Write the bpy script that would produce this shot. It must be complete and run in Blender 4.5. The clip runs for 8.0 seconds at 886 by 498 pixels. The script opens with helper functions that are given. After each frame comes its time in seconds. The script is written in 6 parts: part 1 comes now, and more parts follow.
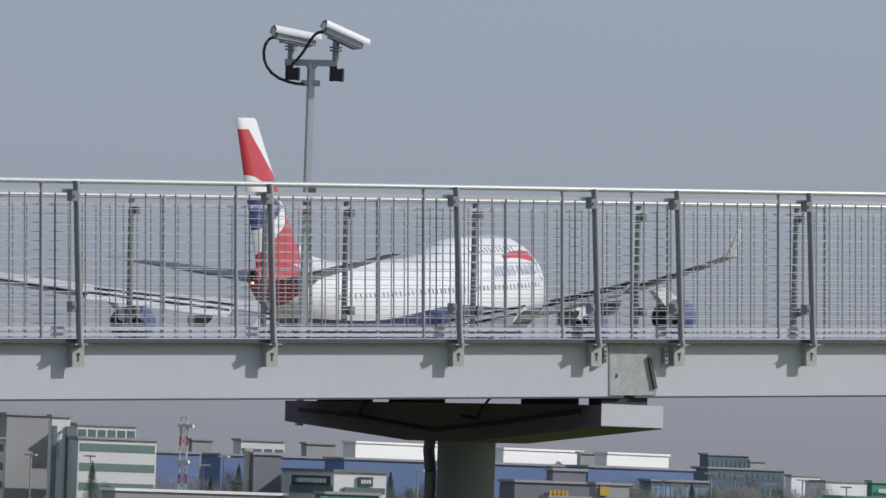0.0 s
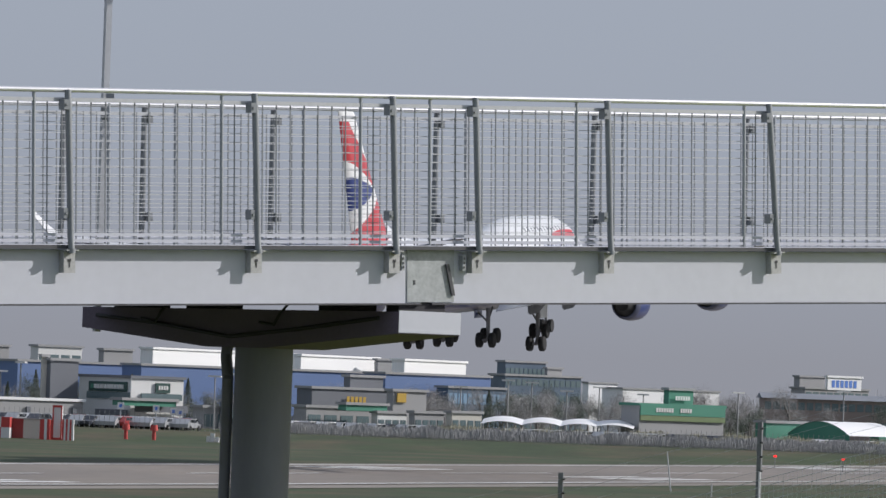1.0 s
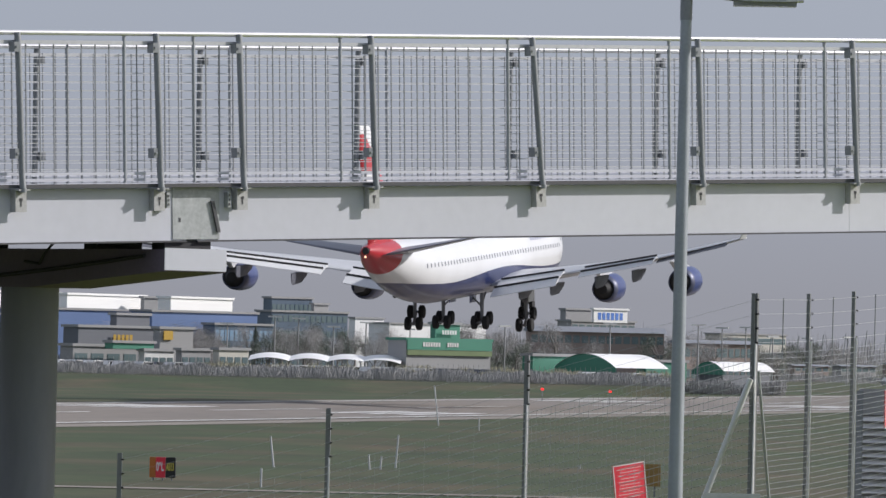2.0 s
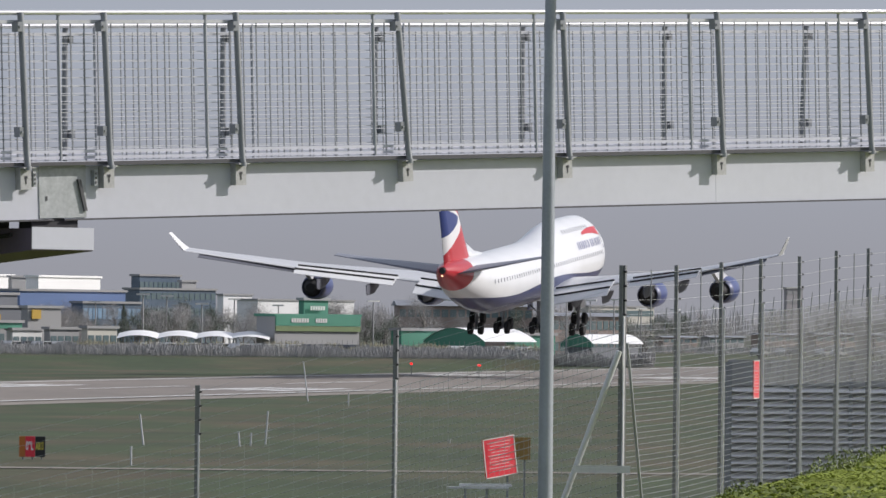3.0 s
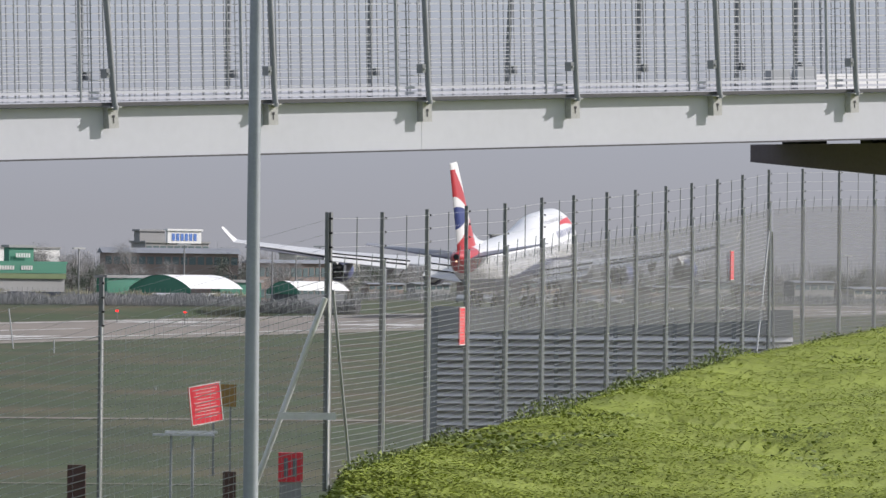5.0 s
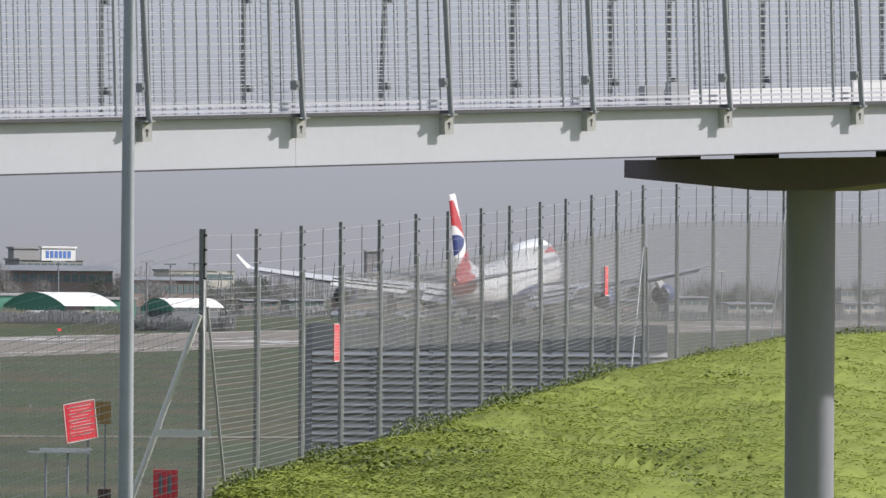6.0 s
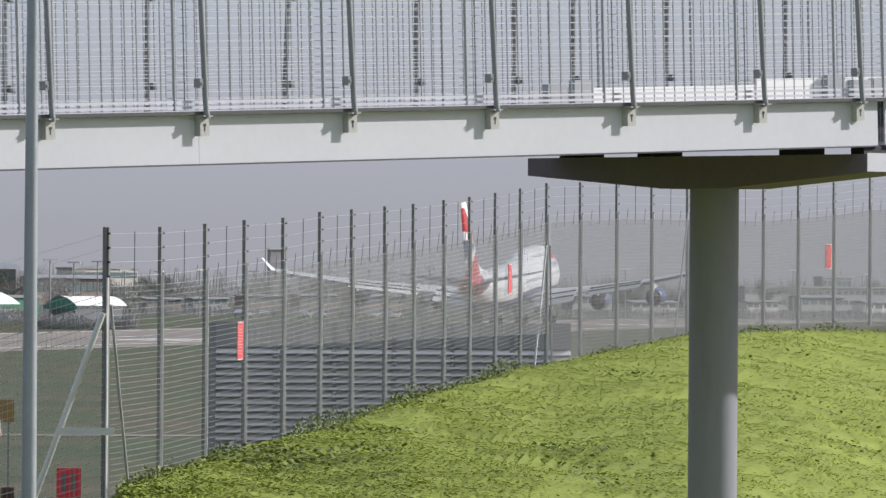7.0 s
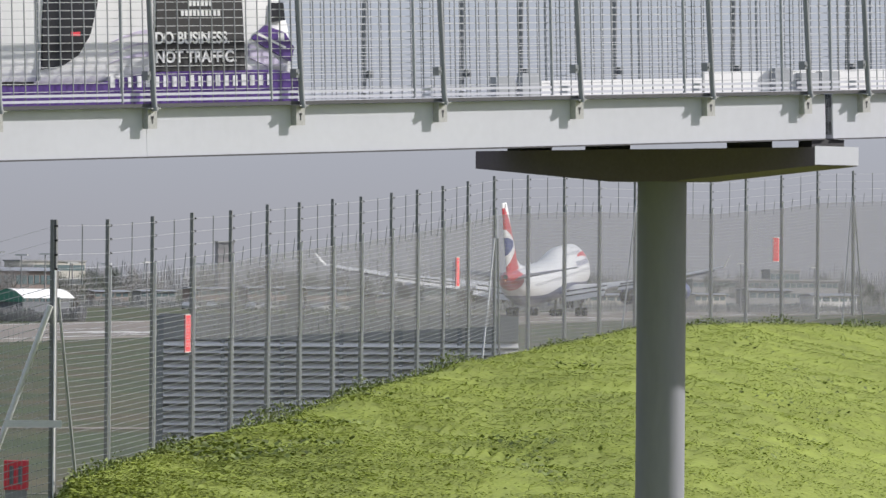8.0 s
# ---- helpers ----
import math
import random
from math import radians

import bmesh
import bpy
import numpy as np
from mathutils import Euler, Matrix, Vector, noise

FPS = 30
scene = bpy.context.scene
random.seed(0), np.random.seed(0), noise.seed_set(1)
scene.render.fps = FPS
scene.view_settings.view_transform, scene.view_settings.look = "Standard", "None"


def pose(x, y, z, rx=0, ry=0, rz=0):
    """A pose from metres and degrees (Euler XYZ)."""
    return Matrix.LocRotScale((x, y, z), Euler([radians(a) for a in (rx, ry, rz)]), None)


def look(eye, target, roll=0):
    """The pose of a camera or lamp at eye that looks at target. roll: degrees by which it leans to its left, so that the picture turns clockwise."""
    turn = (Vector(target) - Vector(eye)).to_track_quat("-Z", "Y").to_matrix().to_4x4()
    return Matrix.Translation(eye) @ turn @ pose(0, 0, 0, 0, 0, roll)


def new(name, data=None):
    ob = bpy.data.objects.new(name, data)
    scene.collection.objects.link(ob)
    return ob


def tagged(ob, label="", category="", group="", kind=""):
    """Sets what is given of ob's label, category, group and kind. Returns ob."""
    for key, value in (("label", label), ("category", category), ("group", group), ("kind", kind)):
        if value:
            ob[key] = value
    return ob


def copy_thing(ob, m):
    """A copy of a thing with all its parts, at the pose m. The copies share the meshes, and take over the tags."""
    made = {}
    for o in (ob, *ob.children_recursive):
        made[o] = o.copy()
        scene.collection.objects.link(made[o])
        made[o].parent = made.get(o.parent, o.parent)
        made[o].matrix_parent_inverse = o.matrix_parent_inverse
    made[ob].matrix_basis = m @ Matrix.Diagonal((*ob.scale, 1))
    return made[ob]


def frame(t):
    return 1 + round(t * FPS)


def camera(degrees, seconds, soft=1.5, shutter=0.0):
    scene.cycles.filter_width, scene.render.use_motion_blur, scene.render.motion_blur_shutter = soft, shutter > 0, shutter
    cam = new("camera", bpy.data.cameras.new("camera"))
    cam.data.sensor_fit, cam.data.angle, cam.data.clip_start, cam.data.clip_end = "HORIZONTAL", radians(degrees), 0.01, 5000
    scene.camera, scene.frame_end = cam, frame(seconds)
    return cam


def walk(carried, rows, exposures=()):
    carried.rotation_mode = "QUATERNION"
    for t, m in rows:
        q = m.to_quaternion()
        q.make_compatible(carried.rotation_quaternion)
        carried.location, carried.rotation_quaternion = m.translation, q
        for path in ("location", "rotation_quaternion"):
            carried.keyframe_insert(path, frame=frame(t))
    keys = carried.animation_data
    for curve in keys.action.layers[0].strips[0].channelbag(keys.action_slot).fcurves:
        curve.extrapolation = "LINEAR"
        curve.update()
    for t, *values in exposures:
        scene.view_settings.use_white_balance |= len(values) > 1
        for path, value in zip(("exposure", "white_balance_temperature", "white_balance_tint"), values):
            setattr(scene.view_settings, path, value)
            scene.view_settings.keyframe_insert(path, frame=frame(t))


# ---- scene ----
# The camera stands on a raised spot beside the airfield and turns after the aircraft.
EYE = 6.0
cam = camera(7.476, 8.0, soft=1.5)
TURNS = [  # seconds, bearing to the right, tilt up, lean
    (0.0, -5.6168, 2.0501, 1.8945), (0.5, -4.6898, 1.7419, 1.936), (1.0, -3.8831, 1.3201, 2.02),
    (1.5, -2.7714, 0.9999, 1.9732), (1.7, -2.3626, 0.9231, 1.7204), (3.0, -0.7631, 0.6421, 0.6521),
    (3.5, 0.0, 0.5443, 0.7), (4.0, 0.7353, 0.4211, 0.6496), (5.3, 2.017, 0.2062, 0.5871),
    (5.5, 2.2352, 0.237, 0.5549), (6.0, 2.7872, 0.368, 0.4216), (6.5, 3.2405, 0.4089, 0.3828),
    (7.0, 3.602, 0.3582, 0.4313), (7.5, 3.736, 0.2936, 0.4855), (8.0, 4.0442, 0.3005, 0.4721),
]
walk(cam, [(t, pose(0, 0, EYE, 90 + tilt, 0, -bearing) @ pose(0, 0, 0, 0, 0, lean)) for t, bearing, tilt, lean in TURNS],
     [(0.0, 0.03, 6050, 12.5), (1.0, 0.17, 6120, 13.5), (1.5, 0.23, 6150, 14), (3.0, 0.29, 6270, 14.5), (4.0, 0.34, 6300, 14.5), (5.5, 0.48, 6300, 14.0), (8.0, 0.51, 6270, 13.5)])

# ---- sky, sun ----
SUN = Vector((2.1, 0.5, 1.24)).normalized()
world = bpy.data.worlds.new("sky")
scene.world = world
world.use_nodes = True
wn, wl = world.node_tree.nodes, world.node_tree.links
sky = wn.new("ShaderNodeTexSky")
sky.sky_type, sky.sun_disc, sky.dust_density, sky.air_density = "NISHITA", False, 3.0, 1.0
sky.sun_elevation, sky.sun_rotation = math.asin(SUN.z), math.atan2(SUN.x, SUN.y)
haze = wn.new("ShaderNodeMix")
haze.data_type, haze.inputs[0].default_value = "RGBA", 0.82
# thin high cloud veils the blue, greyer in the murk along the horizon
wt, wsep, wramp = wn.new("ShaderNodeTexCoord"), wn.new("ShaderNodeSeparateXYZ"), wn.new("ShaderNodeMapRange")
cloud = wn.new("ShaderNodeMix")
cloud.data_type = "RGBA"
cloud.inputs[6].default_value, cloud.inputs[7].default_value = (2.95, 3.04, 3.3, 1), (3.32, 3.65, 4.18, 1)
wramp.inputs[1].default_value, wramp.inputs[2].default_value = 0.008, 0.04
wl.new(wt.outputs["Generated"], wsep.inputs[0])
wl.new(wsep.outputs[2], wramp.inputs[0])
wl.new(wramp.outputs[0], cloud.inputs[0])
wl.new(cloud.outputs[2], haze.inputs[7])
wl.new(sky.outputs[0], haze.inputs[6])
wl.new(haze.outputs[2], wn["Background"].inputs[0])
wn["Background"].inputs[1].default_value = 0.1
lamp_data = bpy.data.lights.new("sun", "SUN")
lamp_data.energy, lamp_data.angle, lamp_data.color = 3.4, radians(0.6), (1.0, 0.95, 0.87)
new("sun", lamp_data).matrix_world = look(SUN * 100, (0, 0, 0))


# ---- materials ----
def paint(name, colour, rough=0.55, metal=0.0, vary=0.12, size=1.0, bump=0.0, grain=20.0, island=0.0, coat=0.0, stretch=None, other=None):
    """A surface with stains at one scale and grain at another, in metres of the object's own space."""
    m = bpy.data.materials.new(name)
    m.use_nodes = True
    n, l = m.node_tree.nodes, m.node_tree.links
    b = n["Principled BSDF"]
    b.inputs["Roughness"].default_value, b.inputs["Metallic"].default_value = rough, metal
    if coat:
        b.inputs["Coat Weight"].default_value = coat
    tc, mp = n.new("ShaderNodeTexCoord"), n.new("ShaderNodeMapping")
    l.new(tc.outputs["Object"], mp.inputs[0])
    if stretch:
        mp.inputs["Scale"].default_value = stretch
    big, fine = n.new("ShaderNodeTexNoise"), n.new("ShaderNodeTexNoise")
    big.inputs["Scale"].default_value, big.inputs["Detail"].default_value = size, 4
    fine.inputs["Scale"].default_value, fine.inputs["Detail"].default_value = grain, 3
    l.new(mp.outputs[0], big.inputs[0]), l.new(mp.outputs[0], fine.inputs[0])
    add = n.new("ShaderNodeMath")
    add.operation = "MULTIPLY_ADD"
    l.new(big.outputs[0], add.inputs[0])
    add.inputs[1].default_value = 1.4
    l.new(fine.outputs[0], add.inputs[2])
    rng = n.new("ShaderNodeMapRange")
    rng.inputs[1].default_value, rng.inputs[2].default_value = 0.7, 1.7
    rng.inputs[3].default_value, rng.inputs[4].default_value = 1 - vary, 1 + vary
    l.new(add.outputs[0], rng.inputs[0])
    last = rng.outputs[0]
    if island:
        geo, r2, mul = n.new("ShaderNodeNewGeometry"), n.new("ShaderNodeMapRange"), n.new("ShaderNodeMath")
        r2.inputs[3].default_value, r2.inputs[4].default_value = 1 - island, 1 + island
        l.new(geo.outputs["Random Per Island"], r2.inputs[0])
        mul.operation = "MULTIPLY"
        l.new(last, mul.inputs[0]), l.new(r2.outputs[0], mul.inputs[1])
        last = mul.outputs[0]
    sc = n.new("ShaderNodeVectorMath")
    sc.operation = "SCALE"
    sc.inputs[0].default_value = colour
    if other:  # a second colour in patches
        patch, ramp, two = n.new("ShaderNodeTexNoise"), n.new("ShaderNodeMapRange"), n.new("ShaderNodeMix")
        patch.inputs["Scale"].default_value, patch.inputs["Detail"].default_value = size * 0.6, 5
        ramp.inputs[1].default_value, ramp.inputs[2].default_value = 0.45, 0.68
        two.data_type = "RGBA"
        two.inputs[6].default_value, two.inputs[7].default_value = (*colour, 1), (*other, 1)
        l.new(mp.outputs[0], patch.inputs[0]), l.new(patch.outputs[0], ramp.inputs[0])
        l.new(ramp.outputs[0], two.inputs[0]), l.new(two.outputs[2], sc.inputs[0])
    l.new(last, sc.inputs["Scale"])
    l.new(sc.outputs[0], b.inputs["Base Color"])
    if bump:
        bp = n.new("ShaderNodeBump")
        bp.inputs["Strength"].default_value, bp.inputs["Distance"].default_value = bump, 0.05
        l.new(fine.outputs[0], bp.inputs["Height"])
        l.new(bp.outputs[0], b.inputs["Normal"])
    return m


def glow(name, colour, strength):
    m = bpy.data.materials.new(name)
    m.use_nodes = True
    b = m.node_tree.nodes["Principled BSDF"]
    b.inputs["Base Color"].default_value = (*colour, 1)
    b.inputs["Emission Color"].default_value, b.inputs["Emission Strength"].default_value = (*colour, 1), strength
    return m


def veil(name, colour, cover):
    """Wire mesh too fine to see wire by wire: a part of the light goes through the gaps."""
    m = paint(name, colour, 0.5, 0.2)
    n, l = m.node_tree.nodes, m.node_tree.links
    tr, mix = n.new("ShaderNodeBsdfTransparent"), n.new("ShaderNodeMixShader")
    back, wire = n.new("ShaderNodeBsdfTranslucent"), n.new("ShaderNodeMixShader")  # round wires catch light from both sides
    back.inputs[0].default_value, wire.inputs[0].default_value = (*colour, 1), 0.5
    l.new(n["Principled BSDF"].outputs[0], wire.inputs[1]), l.new(back.outputs[0], wire.inputs[2])
    mix.inputs[0].default_value = cover
    l.new(tr.outputs[0], mix.inputs[1]), l.new(wire.outputs[0], mix.inputs[2])
    l.new(mix.outputs[0], n["Material Output"].inputs[0])
    return m


M_BEAM = paint("beam_paint", (0.585, 0.595, 0.65), 0.5, vary=0.05, size=0.7, grain=9)
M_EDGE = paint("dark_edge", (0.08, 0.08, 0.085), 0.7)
M_GALV = paint("galvanised", (0.36, 0.38, 0.40), 0.48, 0.35, vary=0.15, size=3, grain=60)
M_POST = paint("post_steel", (0.25, 0.265, 0.275), 0.5, 0.3, vary=0.15, size=2, grain=40)
M_WIRE = paint("wire_steel", (0.52, 0.53, 0.54), 0.45, 0.3, vary=0.12)
M_RAIL = paint("bright_rail", (0.80, 0.80, 0.81), 0.3, 0.5, vary=0.1, size=2)
M_SPANGLE = paint("spangled_plate", (0.42, 0.44, 0.44), 0.5, 0.3, vary=0.22, size=9, grain=30)
# darkened for shade below the deck, purplish to offset green bounce
M_CAP = paint("shaded_concrete", (0.165, 0.135, 0.18), 0.8, vary=0.12, size=1.2, bump=0.1)
M_PIER = paint("pier_paint", (0.235, 0.24, 0.28), 0.6, vary=0.1, size=1.0, grain=12, stretch=(1, 1, 0.25))
M_DARK = paint("dark_rubber", (0.03, 0.03, 0.033), 0.7)
M_DECK = paint("deck_concrete", (0.34, 0.34, 0.33), 0.85, vary=0.15, bump=0.1)
M_GRASS = paint("airfield_grass", (0.033, 0.053, 0.014), 0.9, vary=0.4, size=0.22, grain=1.6, bump=0.2, other=(0.078, 0.062, 0.030), stretch=(0.6, 0.35, 1))
M_EARTH = paint("bank_earth", (0.23, 0.28, 0.036), 0.9, vary=0.28, size=0.8, grain=7, bump=0.5)
M_LEAF = paint("bank_leaves", (0.27, 0.325, 0.04), 0.7, vary=0.2, size=0.35, grain=2, island=0.2)
M_WEED = paint("weed_leaves", (0.15, 0.19, 0.045), 0.7, vary=0.25, size=0.8, grain=4, island=0.4)
M_RUNWAY = paint("runway_asphalt", (0.19, 0.168, 0.148), 0.85, other=(0.25, 0.215, 0.18), vary=0.16, size=0.05, grain=0.6, stretch=(1, 0.2, 1))
M_SHOULDER = paint("runway_shoulder", (0.24, 0.215, 0.185), 0.9, vary=0.14, size=0.06, grain=0.7, stretch=(1, 0.2, 1))
M_MARK = paint("runway_white", (0.72, 0.72, 0.70), 0.8, vary=0.1, size=0.3)
M_VEIL = veil("mesh_veil", (0.30, 0.295, 0.29), 0.07)
M_VEIL_MID = veil("mesh_veil_dense", (0.36, 0.36, 0.365), 0.45)
M_VEIL_FAR = veil("mesh_veil_far", (0.30, 0.30, 0.31), 0.42)
# darker copy of the netting, for the shade in its folds
M_FOLD_SHADE = veil("fold_shade", (0.2, 0.2, 0.205), 0.45)
M_VEIL_THIN = veil("mesh_veil_open", (0.30, 0.30, 0.30), 0.012)
M_WHITE = paint("white_paint", (0.80, 0.80, 0.79), 0.45, vary=0.04)
M_RED = paint("sign_red", (0.80, 0.04, 0.065), 0.45, vary=0.06)
M_BLACK = paint("black", (0.015, 0.015, 0.016), 0.5)


# ---- shape helpers ----
def box(bm, x0, x1, y0, y1, z0, z1, mi=0):
    v = [bm.verts.new((x, y, z)) for z in (z0, z1) for y in (y0, y1) for x in (x0, x1)]
    for q in ((0, 2, 3, 1), (4, 5, 7, 6), (0, 1, 5, 4), (1, 3, 7, 5), (3, 2, 6, 7), (2, 0, 4, 6)):
        bm.faces.new([v[i] for i in q]).material_index = mi
    return v


def tube(bm, a, b, r0, r1=None, seg=8, mi=0, caps=True):
    """A tapered rod from a to b."""
    a, b = Vector(a), Vector(b)
    r1 = r0 if r1 is None else r1
    w = (b - a).normalized()
    u = w.orthogonal().normalized()
    v = w.cross(u)
    rings = []
    for c, r in ((a, r0), (b, r1)):
        rings.append([bm.verts.new(c + r * (math.cos(k * math.tau / seg) * u + math.sin(k * math.tau / seg) * v)) for k in range(seg)])
    for k in range(seg):
        f = bm.faces.new((rings[0][k], rings[0][(k + 1) % seg], rings[1][(k + 1) % seg], rings[1][k]))
        f.smooth, f.material_index = seg > 5, mi
    if caps:
        for ring, way in ((rings[0], -1), (rings[1], 1)):
            bm.faces.new([bm.verts.new(p.co) for p in ring[::way]]).material_index = mi


def loft(bm, rings, closed=True, caps=True, smooth=True, mi=0):
    rows = [[bm.verts.new(p) for p in ring] for ring in rings]
    n = len(rows[0])
    for a, b in zip(rows, rows[1:]):
        for k in range(n if closed else n - 1):
            f = bm.faces.new((a[k], a[(k + 1) % n], b[(k + 1) % n], b[k]))
            f.smooth, f.material_index = smooth, mi
    if caps and closed:
        for ring, way in ((rows[0], -1), (rows[-1], 1)):
            bm.faces.new([bm.verts.new(p.co) for p in ring[::way]] if smooth else ring[::way]).material_index = mi
    return rows


def hose(bm, pts, r, seg=8):
    for a, b in zip(pts, pts[1:]):
        tube(bm, a, b, r, seg=seg)


def mesh_of(name, bm, *mats, bevel=0.0):
    if bevel:
        bmesh.ops.bevel(bm, geom=[e for e in bm.edges if e.calc_face_angle(0) > 0.6], offset=bevel, segments=2, affect="EDGES", clamp_overlap=True)
    bmesh.ops.recalc_face_normals(bm, faces=bm.faces)
    me = bpy.data.meshes.new(name)
    bm.to_mesh(me)
    bm.free()
    for m in mats:
        me.materials.append(m)
    return me


def part(name, bm, mat, parent, label="", m=None, bevel=0.0):
    """One mesh object under a thing or under a part. bm: a bmesh, or mesh data to share."""
    if isinstance(bm, bmesh.types.BMesh):
        bm = mesh_of(name, bm, *(mat if isinstance(mat, (list, tuple)) else (mat,)), bevel=bevel)
    ob = new(name, bm)
    ob.parent = parent
    if m is not None:
        ob.matrix_basis = m
    return tagged(ob, label)


def thing(name, label, category, m=None, group="", kind=""):
    ob = new(name)
    ob.empty_display_size = 0.3
    if m is not None:
        ob.matrix_basis = m
    return tagged(ob, label, category, group, kind)


def solid(name, bm, mat, label, category, m=None, group="", kind="", bevel=0.0):
    ob = new(name, mesh_of(name, bm, *(mat if isinstance(mat, (list, tuple)) else (mat,)), bevel=bevel))
    if m is not None:
        ob.matrix_basis = m
    return tagged(ob, label, category, group, kind)


def letters(text, size, mat, parent, m, name="lettering"):
    """Built-in font turned into a thin mesh."""
    cu = bpy.data.curves.new(name, "FONT")
    cu.body, cu.size, cu.extrude, cu.align_x = text, size, 0.002, "LEFT"
    cu.offset = size * 0.028
    tmp = bpy.data.objects.new(name, cu)
    me = bpy.data.meshes.new_from_object(tmp)
    bpy.data.objects.remove(tmp)
    me.materials.clear()
    me.materials.append(mat)
    ob = new(name, me)
    ob.parent, ob.matrix_basis = parent, m
    return ob


def spot(bearing, dist, z=0.0):
    """A place by its bearing in thousandths of the distance."""
    return Vector((bearing * dist / 1000, dist, z))


def lerp(x, xs, ys):
    return float(np.interp(x, xs, ys))


# ---- ground ----
def level(y):
    """The airfield rises very gently away from the camera."""
    return 1.2 * min(max((y - 450) / 620, 0), 1)


def ground():
    bm = bmesh.new()
    ys = [-60, 0, 60, 140, 200, 260, 320, 380, 450, 520, 600, 700, 800, 900, 1000, 1070, 1200, 1500, 2200, 3200, 4900]
    xs = [-2500, -900, -400, -200, -100, -50, 0, 50, 100, 200, 400, 900, 2500]
    rows = [[bm.verts.new((x, y, level(y))) for x in xs] for y in ys]
    for a, b in zip(rows, rows[1:]):
        for k in range(len(xs) - 1):
            bm.faces.new((a[k], a[k + 1], b[k + 1], b[k])).smooth = True
    return solid("ground", bm, M_GRASS, "wide flat airfield of dull green mown grass", "ground", kind="structure")


ground()
HEADING = radians(14.8)  # the runway's bearing
ALONG, ACROSS = Vector((math.sin(HEADING), math.cos(HEADING), 0)), Vector((-math.cos(HEADING), math.sin(HEADING), 0))


def strip(bm, a0, a1, c0, c1, lift, mi=0):
    """A band on the ground, a0..a1 along the runway and c0..c1 across it from the camera."""
    n = max(1, int((a1 - a0) / 40))
    rows = []
    for k in range(n + 1):
        a = a0 + (a1 - a0) * k / n
        row = []
        for c in (c0, c1):
            p = ALONG * a + ACROSS * c
            row.append(bm.verts.new((p.x, p.y, level(p.y) + lift)))
        rows.append(row)
    for p, q in zip(rows, rows[1:]):
        bm.faces.new((p[0], p[1], q[1], q[0])).material_index = mi


def band(name, mat, root, *q, label=""):
    bm = bmesh.new()
    strip(bm, *q)
    return part(name, bm, mat, root, label) if root else solid(name, bm, mat, label, name, kind="structure")


runway = band("runway", M_SHOULDER, None, -400, 3000, 156, 207, 0.03, label="grey-brown asphalt runway with white touchdown markings")
band("carriageway", M_RUNWAY, runway, -400, 3000, 161, 203, 0.06)
for c in (161.5, 201.5):
    band("edge_line", M_MARK, runway, -400, 3000, c, c + 1.0, 0.09)
for a in (395, 545, 695, 845, 995, 1145):
    for off in (9, 12.2, 15.4):
        for side in (-1, 1):
            band("touchdown_bar", M_MARK, runway, a, a + 22.5, 182 + side * off - 0.9, 182 + side * off + 0.9, 0.09)
for a in range(0, 1800, 60):
    band("centre_dash", M_MARK, runway, a, a + 30, 181.6, 182.4, 0.09)
bm = bmesh.new()
for y0, y1, w in ((270, 281, 2.6), (190, 192, 0.5)):
    q = [bm.verts.new(p) for p in ((-60, y0, 0.03), (60, y1, 0.03), (60, y1 + w, 0.03), (-60, y0 + w, 0.03))]
    bm.faces.new(q)
solid("airfield_track", bm, M_SHOULDER, "narrow pale service track across the grass", "track", kind="structure")

# ---- the guideway bridge ----
SLOPE = math.degrees(math.atan(0.039))
BRIDGE = Matrix.Translation((-2.803, 63.35, 7.51)) @ pose(0, 0, 0, 0, 0, 40) @ pose(0, 0, 0, 0, -SLOPE, 0)
SPAN, WIDE, TALL = 18.0, 4.8, 1.39
POSTS = [0.47, 2, 4, 6, 8, 10, 12, 14, 16, 17.53]


def wires(length):
    """A welded panel: upright and level rods, between flat bars."""
    bm = bmesh.new()
    n = round(length / 0.15)
    for k in range(1, n):
        x = length * k / n
        box(bm, x - 0.005, x + 0.005, -0.004, 0.004, 0.03, TALL - 0.07, 1)
    for k in range(15):
        z = 0.155 + k * 0.0795
        box(bm, 0, length, 0.003, 0.011, z - 0.0034, z + 0.0034)
    return mesh_of("wire_mesh", bm, M_WIRE, M_POST)


def panel_frame(length):
    bm = bmesh.new()
    tube(bm, (0, -0.02, 0.03), (0, -0.02, TALL + 0.015), 0.017)
    return mesh_of("panel_frame", bm, M_GALV, bevel=0.0)


def bar_mesh(length, h, mat):
    bm = bmesh.new()
    box(bm, 0.015, length - 0.015, -0.03, -0.015, -h, h)
    return mesh_of("cross_bar", bm, mat)


def post_mesh():
    bm = bmesh.new()
    pts = [(0, -0.13, -0.02), (0, -0.115, 0.12), (0, -0.07, TALL - 0.12), (0, -0.06, TALL)]
    hose(bm, pts, 0.03, 10)
    tube(bm, (0, -0.13, -0.05), (0, -0.13, -0.01), 0.036, seg=10)
    return mesh_of("post", bm, M_POST)


def bracket_mesh():
    bm = bmesh.new()
    box(bm, -0.05, 0.07, -0.083, -0.075, -0.225, -0.02)
    box(bm, -0.05, -0.042, -0.075, -0.001, -0.225, -0.02)
    box(bm, -0.06, 0.07, -0.15, -0.075, -0.032, -0.02)
    box(bm, 0.004, 0.016, -0.087, -0.0835, -0.175, -0.11, 1)
    box(bm, -0.006, 0.026, -0.087, -0.0835, -0.125, -0.10, 1)
    return mesh_of("bracket", bm, paint("bracket_galv", (0.45, 0.45, 0.44), 0.55, 0.1, vary=0.25, size=14, grain=50), M_EDGE)


